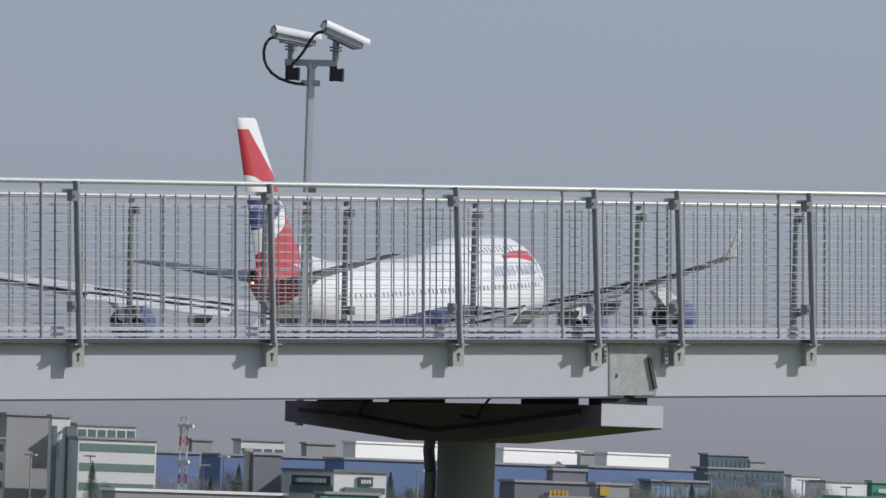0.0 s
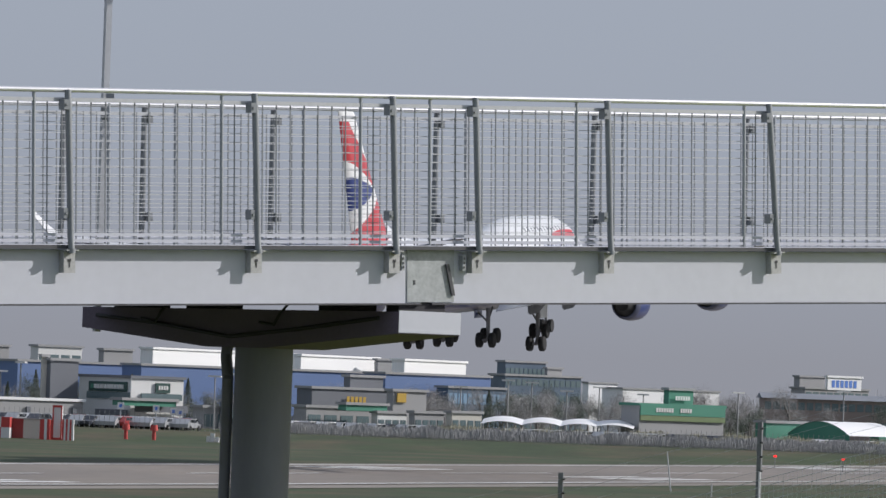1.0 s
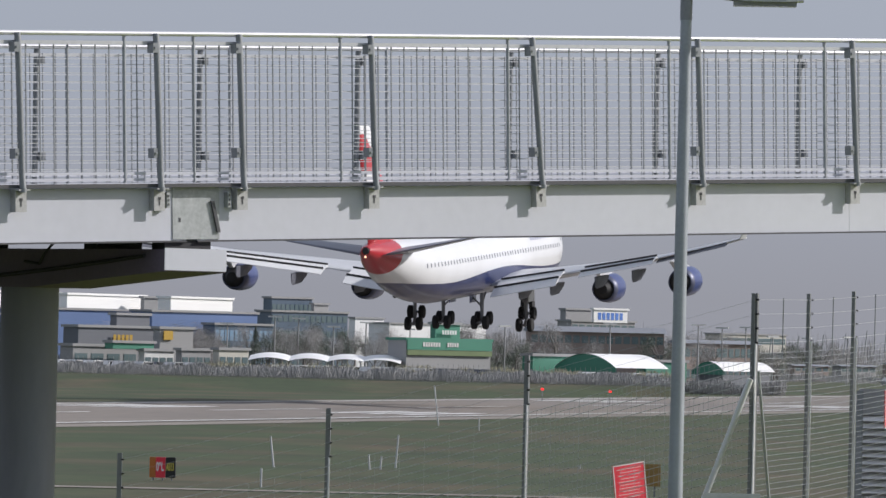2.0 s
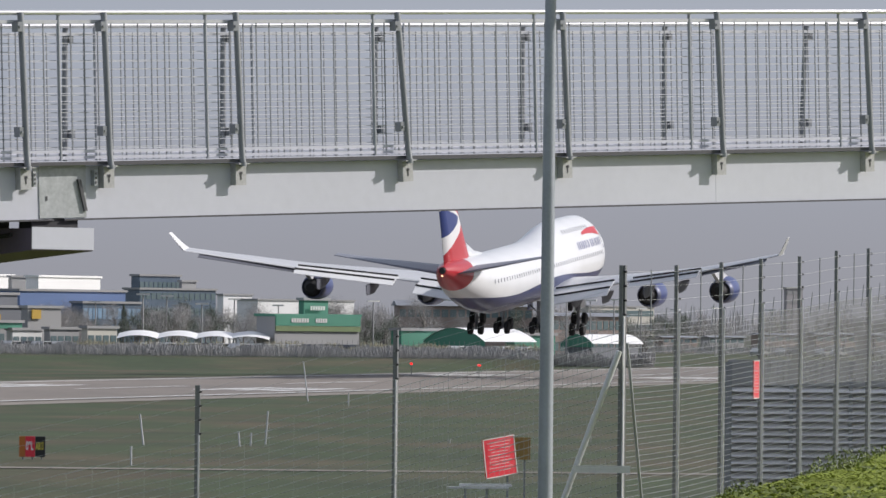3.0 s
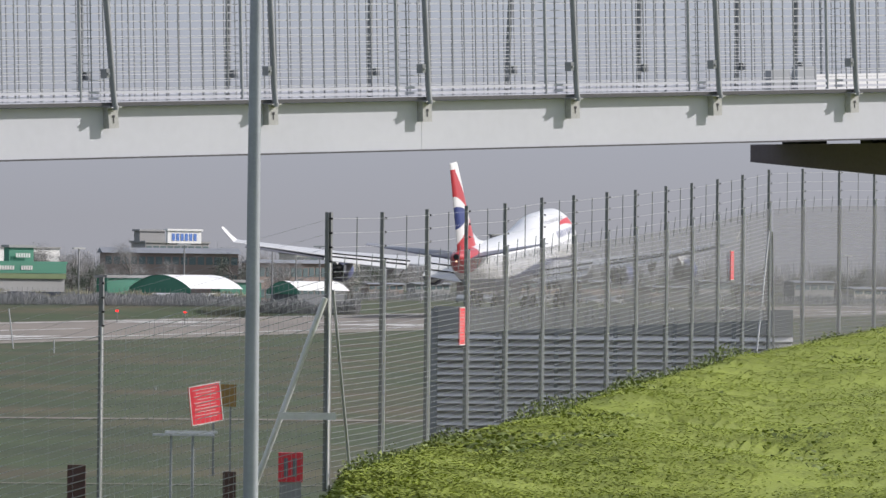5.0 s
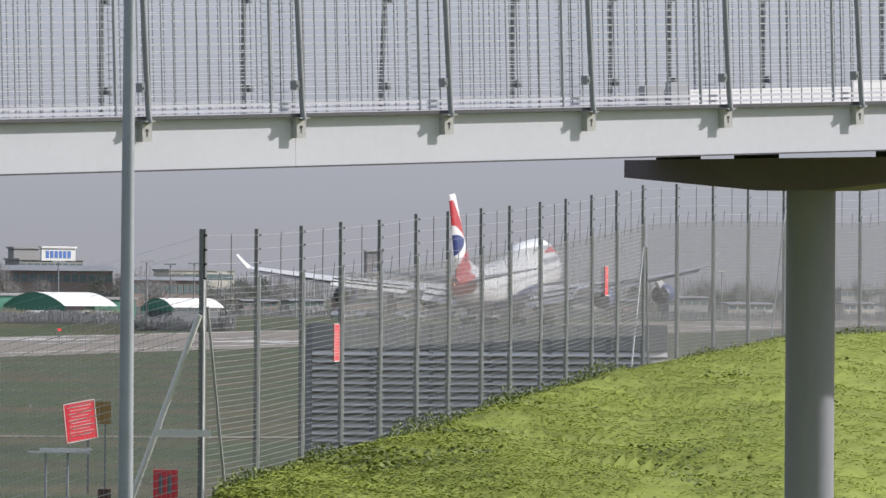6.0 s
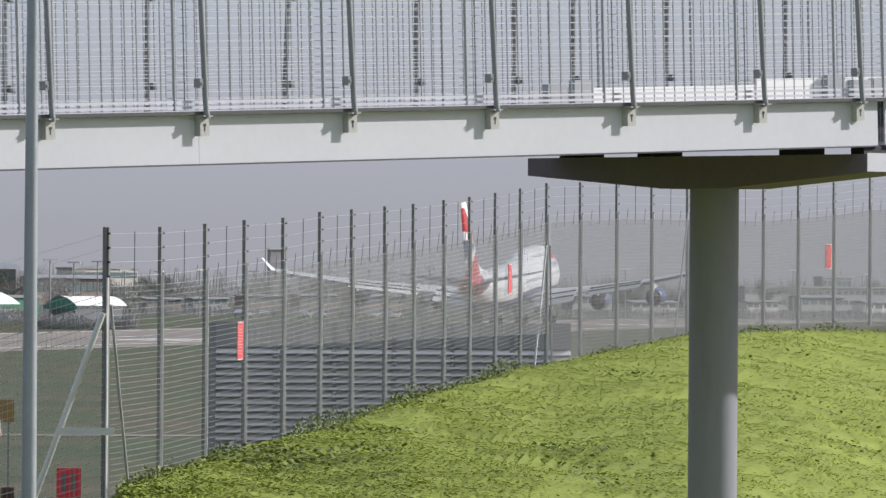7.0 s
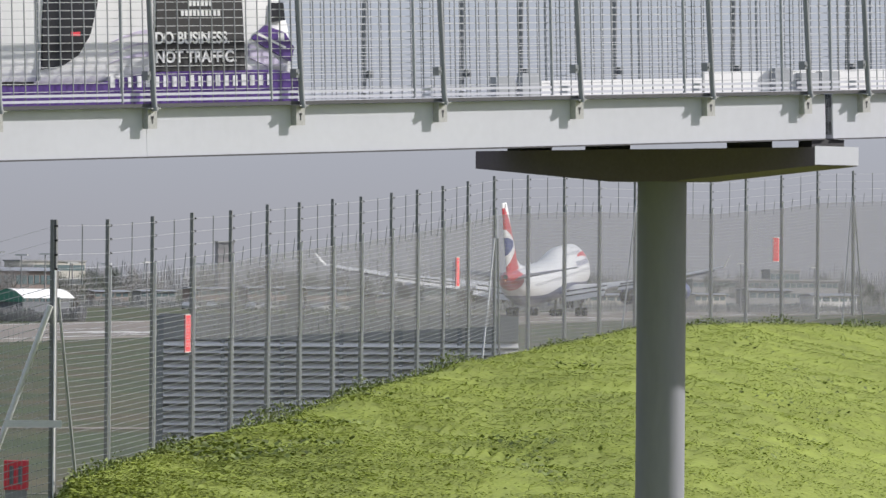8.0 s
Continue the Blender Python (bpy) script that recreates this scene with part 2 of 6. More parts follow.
def clamp_mesh():
    bm = bmesh.new()
    box(bm, -0.075, -0.02, -0.12, -0.03, -0.045, 0.045)
    tube(bm, (-0.05, -0.13, 0), (-0.05, -0.02, 0), 0.013, seg=6)
    return mesh_of("clamp", bm, M_POST)


POST_ME, BRACKET_ME, CLAMP_ME = post_mesh(), bracket_mesh(), clamp_mesh()
WIRES, FRAMES = {}, {}
EDGES = [-0.02] + [p - 0.33 for p in POSTS[1:]] + [SPAN - 0.02]


def railing(m, label):
    root = thing("railing", label, "railing", m, "guideway railings")
    bm = bmesh.new()
    tube(bm, (0, -0.03, TALL), (SPAN, -0.03, TALL), 0.024, seg=10)
    part("handrail", bm, M_RAIL, root, "bright steel handrail")
    # dark strip drawn for the shaded gap between mesh bars and beam
    bm = bmesh.new()
    box(bm, 0, SPAN, -0.09, 0.0, 0.012, 0.022)
    box(bm, 0, SPAN, -0.09, -0.082, -0.012, 0.012)
    part("gap_shade_strip", bm, M_EDGE, root)
    for a, b in zip(EDGES, EDGES[1:]):
        k = round(b - a, 2)
        if k not in WIRES:
            WIRES[k], FRAMES[k] = wires(k), (panel_frame(k), bar_mesh(k, 0.017, M_WIRE), bar_mesh(k, 0.013, M_BEAM))
        pan = part("panel_tube", FRAMES[k][0], None, root, m=pose(a, 0, 0))
        for z in (TALL - 0.085, 0.115, 0.06):
            part("cross_bar", FRAMES[k][1 if z > 1 else 2], None, pan, m=pose(0, 0, z))
        part("wire_mesh", WIRES[k], None, pan, "welded galvanised wire mesh")
    for k, x in enumerate(POSTS):
        post = part("post", POST_ME, None, root, m=pose(x, 0, 0, 0, -2.6 if k == 2 else 0, 0))
        part("bracket", BRACKET_ME, None, post)
        for z in (0.30, TALL - 0.13):
            part("clamp", CLAMP_ME, None, post, m=pose(0, 0, z))
    return root


def beam(name, parent, y0):
    bm = bmesh.new()
    prof = [(y0, -0.5), (y0 + 0.3, -0.5), (y0 + 0.3, -0.02), (y0 + 0.28, 0), (y0 + 0.02, 0), (y0, -0.02)]
    loft(bm, [[(x, y, z) for y, z in prof] for x in (0.02, 8.0)], smooth=False)
    loft(bm, [[(x, y, z) for y, z in prof] for x in (8.004, SPAN - 0.1)], smooth=False)
    b = part(name, bm, M_BEAM, parent, "pale grey painted steel edge beam")
    # near-black strip puts the beam's underside shade into colour
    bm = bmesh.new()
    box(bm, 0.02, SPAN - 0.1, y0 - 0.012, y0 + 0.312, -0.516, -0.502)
    part("underside_shade", bm, M_EDGE, b, "dark strip for the shade under the beam")


def span(i):
    m = BRIDGE @ pose(-2 + SPAN * i, 0, 0)
    root = thing("guideway_span", "pale grey steel guideway bridge span on round piers", "bridge", m, "guideway spans")
    beam("near_beam", root, 0)
    beam("far_beam", root, WIDE - 0.3)
    bm = bmesh.new()
    box(bm, 0.02, SPAN - 0.02, 0.3, WIDE - 0.3, -0.22, -0.06)
    part("deck", bm, M_DECK, root, "concrete running deck")
    for y in (0.36, 2.28, 2.42, WIDE - 0.44):
        bm = bmesh.new()
        box(bm, 0.02, SPAN - 0.02, y, y + 0.1, -0.06, 0.03 if y > 2 else 0.0)
        part("kerb", bm, M_BEAM, root, bevel=0.01)
    railing(m, "galvanised steel railing with mesh panels on the bridge")
    railing(m @ pose(SPAN - 0.38, WIDE, 0, 0, 0, 180), "galvanised steel railing with mesh panels on the bridge")


for i in (-3, -2, -1, 0, 1):
    span(i)

# cover plate over the first joint
bm = bmesh.new()
box(bm, -0.26, 0.27, -0.008, -0.003, -0.49, -0.01)
loft(bm, [[(x, -0.03, z), (x + 0.035, -0.03, z), (x + 0.035, -0.008, z), (x, -0.008, z)] for x, z in ((0.165, -0.14), (0.235, -0.43))], smooth=False, mi=1)
box(bm, -0.19, -0.17, -0.012, -0.008, -0.33, -0.29, 1)
for x in (-0.36, 0.33):
    box(bm, x, x + 0.035, -0.06, -0.003, -0.2, -0.06)
    for z in (-0.17, -0.13, -0.09):
        box(bm, x + 0.01, x + 0.025, -0.066, -0.06, z - 0.01, z + 0.01, 1)
solid("joint_cover", bm, (M_SPANGLE, M_EDGE), "spangled galvanised cover plate over the bridge joint", "cover plate", BRIDGE @ pose(-2, 0, 0))
for i in (1,):
    bm = bmesh.new()
    box(bm, -0.42, -0.385, -0.06, -0.003, -0.2, -0.06)
    box(bm, 0.02, 0.06, 0.02, 0.28, -0.46, -0.02, 1)
    solid("joint_stop", bm, (M_GALV, M_EDGE), "dark joint stop between two bridge beams", "joint", BRIDGE @ pose(16, 0, 0))


def pier(s, top, foot):
    """A round column under a tapered cross-head."""
    e = BRIDGE @ Vector((s, 0, 0))
    m = Matrix.Translation((e.x, e.y, 0)) @ pose(0, 0, 0, 0, 0, 40)
    root = thing("pier", "round grey pier with a tapered dark cross-head under the bridge", "pier", m, "bridge piers")
    bm = bmesh.new()
    w, n, f, c = 0.345, -0.1, 5.18, 2.54
    ring = []
    for y, h in ((n, 0.2), (c - 0.5, 0.36), (c + 0.5, 0.36), (f, 0.2)):
        ring.append([(-w, y, top), (w, y, top), (w, y, top - h), (-w, y, top - h)])
    loft(bm, ring, smooth=False)
    head = part("crosshead", bm, M_CAP, root, "tapered concrete cross-head, under-deck shade in its dark colour", bevel=0.012)
    # a paler plate paints the cross-head's sunlit end
    bm = bmesh.new()
    box(bm, -w - 0.004, w + 0.004, n - 0.012, n - 0.004, top - 0.19, top + 0.012)
    part("lit_end_plate", bm, M_BEAM, head, "pale end plate with the sunlit end in its colour")
    bm = bmesh.new()
    tube(bm, (0, c, foot), (0, c, top - 0.34), 0.275, seg=40)
    part("column", bm, M_PIER, root, "smooth round column")
    for y in (0.12, 1.2, 3.4, WIDE - 0.15):
        bm = bmesh.new()
        box(bm, -0.26, 0.26, y - 0.1, y + 0.1, top + 0.002, top + 0.09)
        part("bearing", bm, M_DARK, root, "dark rubber bearing")
    return root


pier(-2.05, 6.84, 0.2)
pier(15.98, 7.53, 0.5)
pier(-20.05, 6.14, 0.0)
pier(-38.05, 5.44, 0.0)
pier(-55.9, 4.74, 0.0)
pier(33.9, 8.23, 0.0)

# downpipe and cables on the first pier
e = BRIDGE @ Vector((-2.05, 0, 0))
PIER1 = Matrix.Translation((e.x, e.y, 0)) @ pose(0, 0, 0, 0, 0, 40)
bm = bmesh.new()
hose(bm, [(-0.10, 2.98, 6.62), (-0.12, 3.0, 6.4), (-0.14, 2.95, 6.3), (-0.20, 2.84, 6.18), (-0.21, 2.82, 0.2)], 0.055, 12)
downpipe = thing("downpipe", "grey drain pipe down the side of a bridge pier", "pipe", PIER1)
part("pipe", bm, M_PIER, downpipe)
for z in (5.75, 4.6, 3.2):
    bm = bmesh.new()
    tube(bm, (-0.21, 2.82, z), (-0.21, 2.82, z + 0.05), 0.066, seg=12)
    part("pipe_clip", bm, M_PIER, downpipe)
for k, y in enumerate((1.6, 3.6)):
    bm = bmesh.new()
    hose(bm, [(-0.36, y, 6.93), (-0.42, y + 0.1, 6.80), (-0.38, y + 0.25, 6.70), (-0.37, y + 0.5, 6.72 + 0.02 * k)], 0.014, 6)
    solid("pier_cable", bm, M_DARK, "dark cable looped over the pier cross-head", "cable", PIER1, "pier cables")
bm = bmesh.new()
hose(bm, [(-0.36, 0.2, 6.78), (-0.37, 1.5, 6.66), (-0.37, 2.6, 6.58), (-0.37, 3.9, 6.70), (-0.36, 4.9, 6.76)], 0.02, 6)
solid("pier_cable", bm, M_DARK, "long dark cable along the pier cross-head", "cable", PIER1, "pier cables")

# ---- the planted bank and the security fence ----
# fence posts: bearing, distance, top of post
FENCE_A = [(-80.0, 87.0, 4.55), (-49.3, 87.0, 5.19), (-20.2, 86.4, 5.93)]
F0, F13 = spot(13.3, 85), spot(78.4, 130)
B_BEARINGS = [13.3, 21.4, 28.0, 33.8, 39.5, 44.9, 49.6, 54.5, 58.7, 63.2, 67.0, 70.8, 74.5, 78.4]
B_TOPS = [9.1, 9.2, 9.7, 10.3, 10.7, 11.6, 12.0, 12.5, 12.9, 13.5, 14.0, 14.6, 15.3, 16.1]
C_BEARINGS = [83.4, 88.8, 94.0, 99.3, 104.9, 110.6, 115.8, 121.1, 126.5, 131.8, 137.2, 142.6]
C_TOPS = [16.3, 16.4, 16.3, 16.1, 15.9, 15.8, 16.2, 16.6, 17.3, 17.4, 17.5, 17.6]


def fence_b_dist(b):
    """Distance at which the bearing meets the straight fence from F0 to F13."""
    d = F13 - F0
    k = b / 1000
    t = (k * F0.y - F0.x) / (d.x - k * d.y)
    return F0.y + t * d.y


FENCE_B = [(b, fence_b_dist(b), EYE + v * fence_b_dist(b) / 1000) for b, v in zip(B_BEARINGS, B_TOPS)]
FENCE_C = [(b, 130 + 3.3 * (i + 1), EYE + v * (130 + 3.3 * (i + 1)) / 1000) for i, (b, v) in enumerate(zip(C_BEARINGS, C_TOPS))]
LINE_B = [p[0] for p in FENCE_A + FENCE_B + FENCE_C]
LINE_D = [p[1] for p in FENCE_A + FENCE_B + FENCE_C]
CREST_B = [-110, -80, -49, -20, 13.3, 16, 27.7, 46.8, 58.5, 75.2, 88.5, 98.6, 107, 117, 131, 160, 200]
CREST_V = [-62, -51, -49, -41.5, -33.5, -29.3, -25.1, -20.0, -15.7, -11.4, -8.4, -6.2, -5.7, -5.2, -5.5, -6.5, -9]


def crest(b):
    d = lerp(b, LINE_B, LINE_D)
    return d, EYE + lerp(b, CREST_B, CREST_V) * d / 1000


def bank_height(b, y):
    d, z = crest(b)
    if y <= d:
        h = z - 0.034 * (d - y)
    else:
        h = z - 0.35 * (y - d) - 0.02 * (y - d) ** 2
    p = Vector((b * y / 1000, y, 0))
    near = min(1, abs(d - y) / 4)
    h += near * (0.24 * noise.noise(Vector((p.x * 0.16 + p.y * 0.05, p.y * 0.2, 0))) + 0.15 * noise.noise(Vector((p.x * 0.5 - p.y * 0.1, p.y * 0.5 + 7, 3)))) + 0.03 * noise.noise(p * 2.2)
    return h


def bank():
    bm = bmesh.new()
    bearings = np.concatenate([np.linspace(-115, 5, 25), np.linspace(8, 150, 72), np.linspace(155, 215, 9)])
    rows = []
    for b in bearings:
        d, _ = crest(b)
        ys = np.concatenate([np.linspace(14, 50, 8), np.linspace(52, d, 64), d + np.array([1.0, 2.5, 5, 9])])
        rows.append([bm.verts.new((b * y / 1000, y, max(bank_height(b, y), -0.3))) for y in ys])
    for p, q in zip(rows, rows[1:]):
        for k in range(len(p) - 1):
            bm.faces.new((p[k], q[k], q[k + 1], p[k + 1])).smooth = True
    return solid("bank", bm, M_EARTH, "earth bank under a dense yellow-green ground cover", "bank", kind="structure")


bank()


def leaf_field(name, count, mat, label, chooser, lo, hi, up, seed):
    """Small bent leaves scattered on the bank as one mass."""
    rnd = np.random.RandomState(seed)
    verts, faces = [], []
    while len(faces) < count:
        b, y, lift = chooser(rnd)
        p = Vector((b * y / 1000, y, bank_height(b, y) + lift))
        s = rnd.uniform(lo, hi)
        a, t = rnd.uniform(0, math.tau), rnd.uniform(up[0], up[1])
        f = Vector((math.cos(a) * math.cos(t), math.sin(a) * math.cos(t), math.sin(t))) * s
        w = Vector((-math.sin(a), math.cos(a), rnd.uniform(-0.3, 0.3))) * s * 0.45
        k = len(verts)
        verts += [p, p + f * 0.55 + w, p + f, p + f * 0.55 - w]
        faces.append((k, k + 1, k + 2, k + 3))
    me = bpy.data.meshes.new(name)
    me.from_pydata([tuple(v) for v in verts], [], faces)
    me.materials.append(mat)
    return tagged(new(name, me), label, "plants", kind="stuff")


def on_bank(rnd):
    while True:
        b = rnd.uniform(8, 148)
        d, _ = crest(b)
        y = d - (d - 74) * rnd.uniform(0, 1) + 0.5
        clump = noise.noise(Vector((b * y / 1000 * 0.9, y * 0.28, 2)))
        if clump > -0.42 or rnd.uniform() < 0.25:
            return b, y, rnd.uniform(-0.01, 0.035)


def weedy(rnd):
    while True:
        b = rnd.uniform(10, 150)
        d, _ = crest(b)
        y = d - (d - 80) * rnd.uniform(0, 1)
        n = noise.noise(Vector((b * y / 1000 * 0.7, y * 0.22, 5)))
        if n > 0.40:
            return b, y, rnd.uniform(0, 0.10)


def edge_weeds(rnd):
    while True:
        b = rnd.uniform(12, 146)
        d, _ = crest(b)
        n = noise.noise(Vector((b * 0.12, 3.3, 1)))
        tall = max(0, n * 1.1 + 0.05)
        if rnd.uniform() < tall + 0.03:
            return b, d + rnd.uniform(-1.4, 0.5), rnd.uniform(0, 0.02 + 0.5 * tall) * rnd.uniform(0.3, 1)


leaf_field("ground_cover", 340000, M_LEAF, "dense low yellow-green creeping plants", on_bank, 0.026, 0.062, (-0.1, 0.28), 3)
leaf_field("dark_weeds", 1600, M_WEED, "darker green weeds among the ground cover", weedy, 0.04, 0.11, (0.0, 0.8), 4)
leaf_field("fence_weeds", 5000, M_WEED, "straggling dark weeds along the foot of the fence", edge_weeds, 0.025, 0.06, (0.4, 1.5), 5)


M_WIRE_NEW = paint("new_wire_steel", (0.66, 0.67, 0.68), 0.4, 0.1, vary=0.12)
M_FPOST = paint("fence_post_steel", (0.19, 0.198, 0.205), 0.55, 0.2, vary=0.2, size=2, grain=30)


def fence_post_mesh(h):
    bm = bmesh.new()
    channel = [(-0.03, 0.045), (-0.03, 0), (0.03, 0), (0.03, 0.045), (0.02, 0.045), (0.02, 0.012), (-0.02, 0.012), (-0.02, 0.045)]
    loft(bm, [[(x, y, z) for x, y in channel] for z in (0, h)], smooth=False)
    return mesh_of("fence_post", bm, M_FPOST)


def clamp_bar_mesh(h):
    bm = bmesh.new()
    box(bm, 0.016, 0.034, -0.03, -0.001, 0, h)
    return mesh_of("clamp_bar", bm, M_RAIL)


def insulator_mesh():
    bm = bmesh.new()
    tube(bm, (0.02, -0.02, 0), (0.06, -0.02, 0), 0.014, seg=6)
    return mesh_of("insulator", bm, M_BLACK)


FPOST, CLAMPBAR, INSUL = fence_post_mesh(3.5), clamp_bar_mesh(2.88), insulator_mesh()
HEAD = 0.75  # height of the live wires above the mesh


def fence_run(posts, label, veil_mat, mesh_on, dense_from=99):
    """Posts, mesh bays with level wires, and live wires with droppers above."""
    root = thing("security_fence", label, "fence", group="security fence")
    pts = [spot(b, d, top) for b, d, top in posts]
    for i, p in enumerate(pts):
        q = pts[min(i + 1, len(pts) - 1)]
        o = pts[max(i - 1, 0)]
        yaw = math.degrees(math.atan2(q.y - o.y, q.x - o.x))
        post = part("fence_post", FPOST, None, root, m=pose(p.x, p.y, p.z - 3.5, 0, 0, yaw))
        part("clamp_bar", CLAMPBAR, None, post, "bright mesh clamp bar")
        for z in (3.42, 3.24, 3.06, 2.88):
            part("insulator", INSUL, None, post, m=pose(0, 0, z))
    for i, (p, q) in enumerate(zip(pts, pts[1:])):
        run = q - p
        n = Vector((-run.y, run.x, 0)).normalized() * 0.008
        bm = bmesh.new()
        hh = 2.78
        pitch = 0.094 if mesh_on else 0.072
        for k in range(int(hh / pitch) + 1):
            z = -HEAD - k * pitch
            tube(bm, p + Vector((0, 0, z)) - n * 8, q + Vector((0, 0, z)) - n * 8, 0.004 if veil_mat is M_VEIL_THIN else 0.0024 if veil_mat is M_VEIL else 0.002, seg=6, caps=False)
        if mesh_on:
            for k in range(1, 8):
                c = p.lerp(q, k / 8) - n * 8
                tube(bm, c + Vector((0, 0, -HEAD)), c + Vector((0, 0, -HEAD - hh)), 0.002, seg=4, caps=False)
        if mesh_on and q is pts[-1]:
            for k in range(46):
                c = p.lerp(q, 0.02 + k * 0.021) - n * 10
                tube(bm, c + Vector((0, 0, -HEAD)), c + Vector((0, 0, -HEAD - hh)), 0.002, seg=4, caps=False)
        bay = part("mesh_bay", bm, M_WIRE if mesh_on else M_GALV, root)
        bm = bmesh.new()
        c = [p - n * 9, q - n * 9]
        vs = [bm.verts.new(c[0] + Vector((0, 0, -HEAD))), bm.verts.new(c[1] + Vector((0, 0, -HEAD))), bm.verts.new(c[1] + Vector((0, 0, -HEAD - hh))), bm.verts.new(c[0] + Vector((0, 0, -HEAD - hh)))]
        bm.faces.new(vs)
        part("fine_mesh", bm, veil_mat, bay, "fine welded mesh")
        if i >= dense_from and not mesh_on:
            low = 5.2
            bm = bmesh.new()
            bm.faces.new([bm.verts.new(v) for v in (p + n * 2 + Vector((0, 0, -HEAD)), q + n * 2 + Vector((0, 0, -HEAD)), (q.x + n.x * 2, q.y + n.y * 2, low), (p.x + n.x * 2, p.y + n.y * 2, low))])
            part("netting", bm, M_VEIL_MID, bay, "thin grey windbreak netting")
            draped = bmesh.new()  # slack netting hangs behind the mesh in upright folds, shade painted as darker strips
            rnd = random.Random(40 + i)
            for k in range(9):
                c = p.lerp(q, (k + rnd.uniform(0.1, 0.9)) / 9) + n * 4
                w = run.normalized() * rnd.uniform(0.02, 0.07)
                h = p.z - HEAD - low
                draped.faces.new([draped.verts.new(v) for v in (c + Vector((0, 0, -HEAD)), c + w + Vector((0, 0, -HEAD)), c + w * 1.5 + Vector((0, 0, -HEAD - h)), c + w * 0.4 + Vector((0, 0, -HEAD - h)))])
            part("fold_shade", draped, M_FOLD_SHADE, bay, "slack grey netting fold, its shade as a darker strip")
        for z in (-0.08, -0.26, -0.44, -0.62):
            bm = bmesh.new()
            tube(bm, p + Vector((0.02, -0.04, z)), q + Vector((0.02, -0.04, z)), 0.002, seg=4, caps=False)
            part("live_wire", bm, M_WIRE, root)
        if mesh_on:
            continue
        bm = bmesh.new()
        c = p.lerp(q, 0.5) + Vector((0, -0.04, 0))
        tube(bm, c + Vector((0, 0, -0.85)), c + Vector((0, 0, -0.06)), 0.008, seg=6)
        part("dropper", bm, M_POST, root)
        for k in (0.25, 0.75):
            bm = bmesh.new()
            c = p.lerp(q, k) + Vector((0, -0.03, 0))
            tube(bm, c + Vector((0, 0, -0.88)), c + Vector((0.03, 0, -0.55)), 0.006, seg=6)
            part("spike", bm, M_POST, root)
    return root


FENCE_TEXT = "grey steel security fence with mesh and live wires"
fence_run(FENCE_A + FENCE_B[:1], FENCE_TEXT + " downhill", M_VEIL_THIN, True)
fence_run(FENCE_B, FENCE_TEXT + " beside the bank", M_VEIL, False, 3)
fence_run(FENCE_B[-1:] + FENCE_C, FENCE_TEXT + " behind the bank", M_VEIL_FAR, False)


def strut(foot, head, r=0.02, mat=M_GALV, label="slanting galvanised strut bracing the fence"):
    bm = bmesh.new()
    tube(bm, foot, head, r, seg=6)
    f = Vector(foot)
    box(bm, f.x - 0.12, f.x + 0.12, f.y - 0.12, f.y + 0.12, f.z - 0.3, f.z + 0.02)
    solid("fence_strut", bm, mat, label, "strut", group="fence struts")


P0, P13 = spot(13.3, 85, 0), spot(78.4, 130, 0)
strut((P0.x - 1.05, 85.1, 2.9), (P0.x - 0.04, 84.9, 5.7), 0.04, M_WIRE_NEW)
strut((P0.x + 0.34, 85.9, 3.2), (P0.x + 0.06, 85.05, 5.8))
strut((P13.x - 0.36, 128.5, 4.4), (P13.x - 0.02, 129.9, 6.9))
strut((P13.x + 0.22, 131.5, 4.5), (P13.x + 0.06, 130.1, 6.9))
c = spot(99.3, 143.2)
strut((c.x - 0.4, 142, 5.0), (c.x, 143.1, 7.8))
strut((spot(131.8, 163).x + 0.4, 164, 5.0), (spot(131.8, 163).x, 163, 8.2))
strut((spot(131.8, 163).x - 0.4, 162, 5.0), (spot(131.8, 163).x - 0.04, 163, 8.2))
bm = bmesh.new()
box(bm, -0.6, 0.11, -0.02, 0.02, -0.045, 0.045)
solid("fence_rail", bm, M_WIRE_NEW, "level galvanised rail across the fence corner", "rail", pose(P0.x, 84.8, EYE - 21.0 * 0.0848))


def warning_sign(m, w, h):
    root = thing("warning_sign", "red warning sign with white lines of writing on the fence", "sign", m, "warning signs")
    bm = bmesh.new()
    box(bm, -w / 2, w / 2, -0.006, 0.006, -h / 2, h / 2)
    part("plate", bm, M_RED, root, bevel=0.002)
    for x0, x1, z0, z1 in ((-w / 2, w / 2, h / 2 - 0.012, h / 2), (-w / 2, w / 2, -h / 2, -h / 2 + 0.012), (-w / 2, -w / 2 + 0.012, -h / 2, h / 2), (w / 2 - 0.012, w / 2, -h / 2, h / 2)):
        bm = bmesh.new()
        box(bm, x0, x1, -0.012, -0.007, z0, z1)
        part("border", bm, M_WHITE, root)
    for k in range(10):
        bm = bmesh.new()
        z = h * (0.38 - 0.08 * k)
        ww = w * (0.38, 0.30, 0.36, 0.26)[k % 4]
        box(bm, -ww, ww, -0.011, -0.007, z - h * 0.006, z + h * 0.006)
        part("writing_bar", bm, M_WHITE, root)


s = spot(-4.6, 86.0, EYE - 19.3 * 0.0860)
warning_sign(pose(s.x, s.y - 0.15, s.z, 0, -8, 40), 0.52, 0.50)
yawB = math.degrees(math.atan2(F13.y - F0.y, F13.x - F0.x))
for b, v, h in ((32.7, -7.5, 0.53), (72.6, 1.9, 0.54)):
    s = spot(b, fence_b_dist(b), EYE + v * fence_b_dist(b) / 1000)
    warning_sign(Matrix.Translation(s + Vector((0.03, -0.06, 0))) @ pose(0, 0, 0, 0, 0, yawB), 0.46, h)
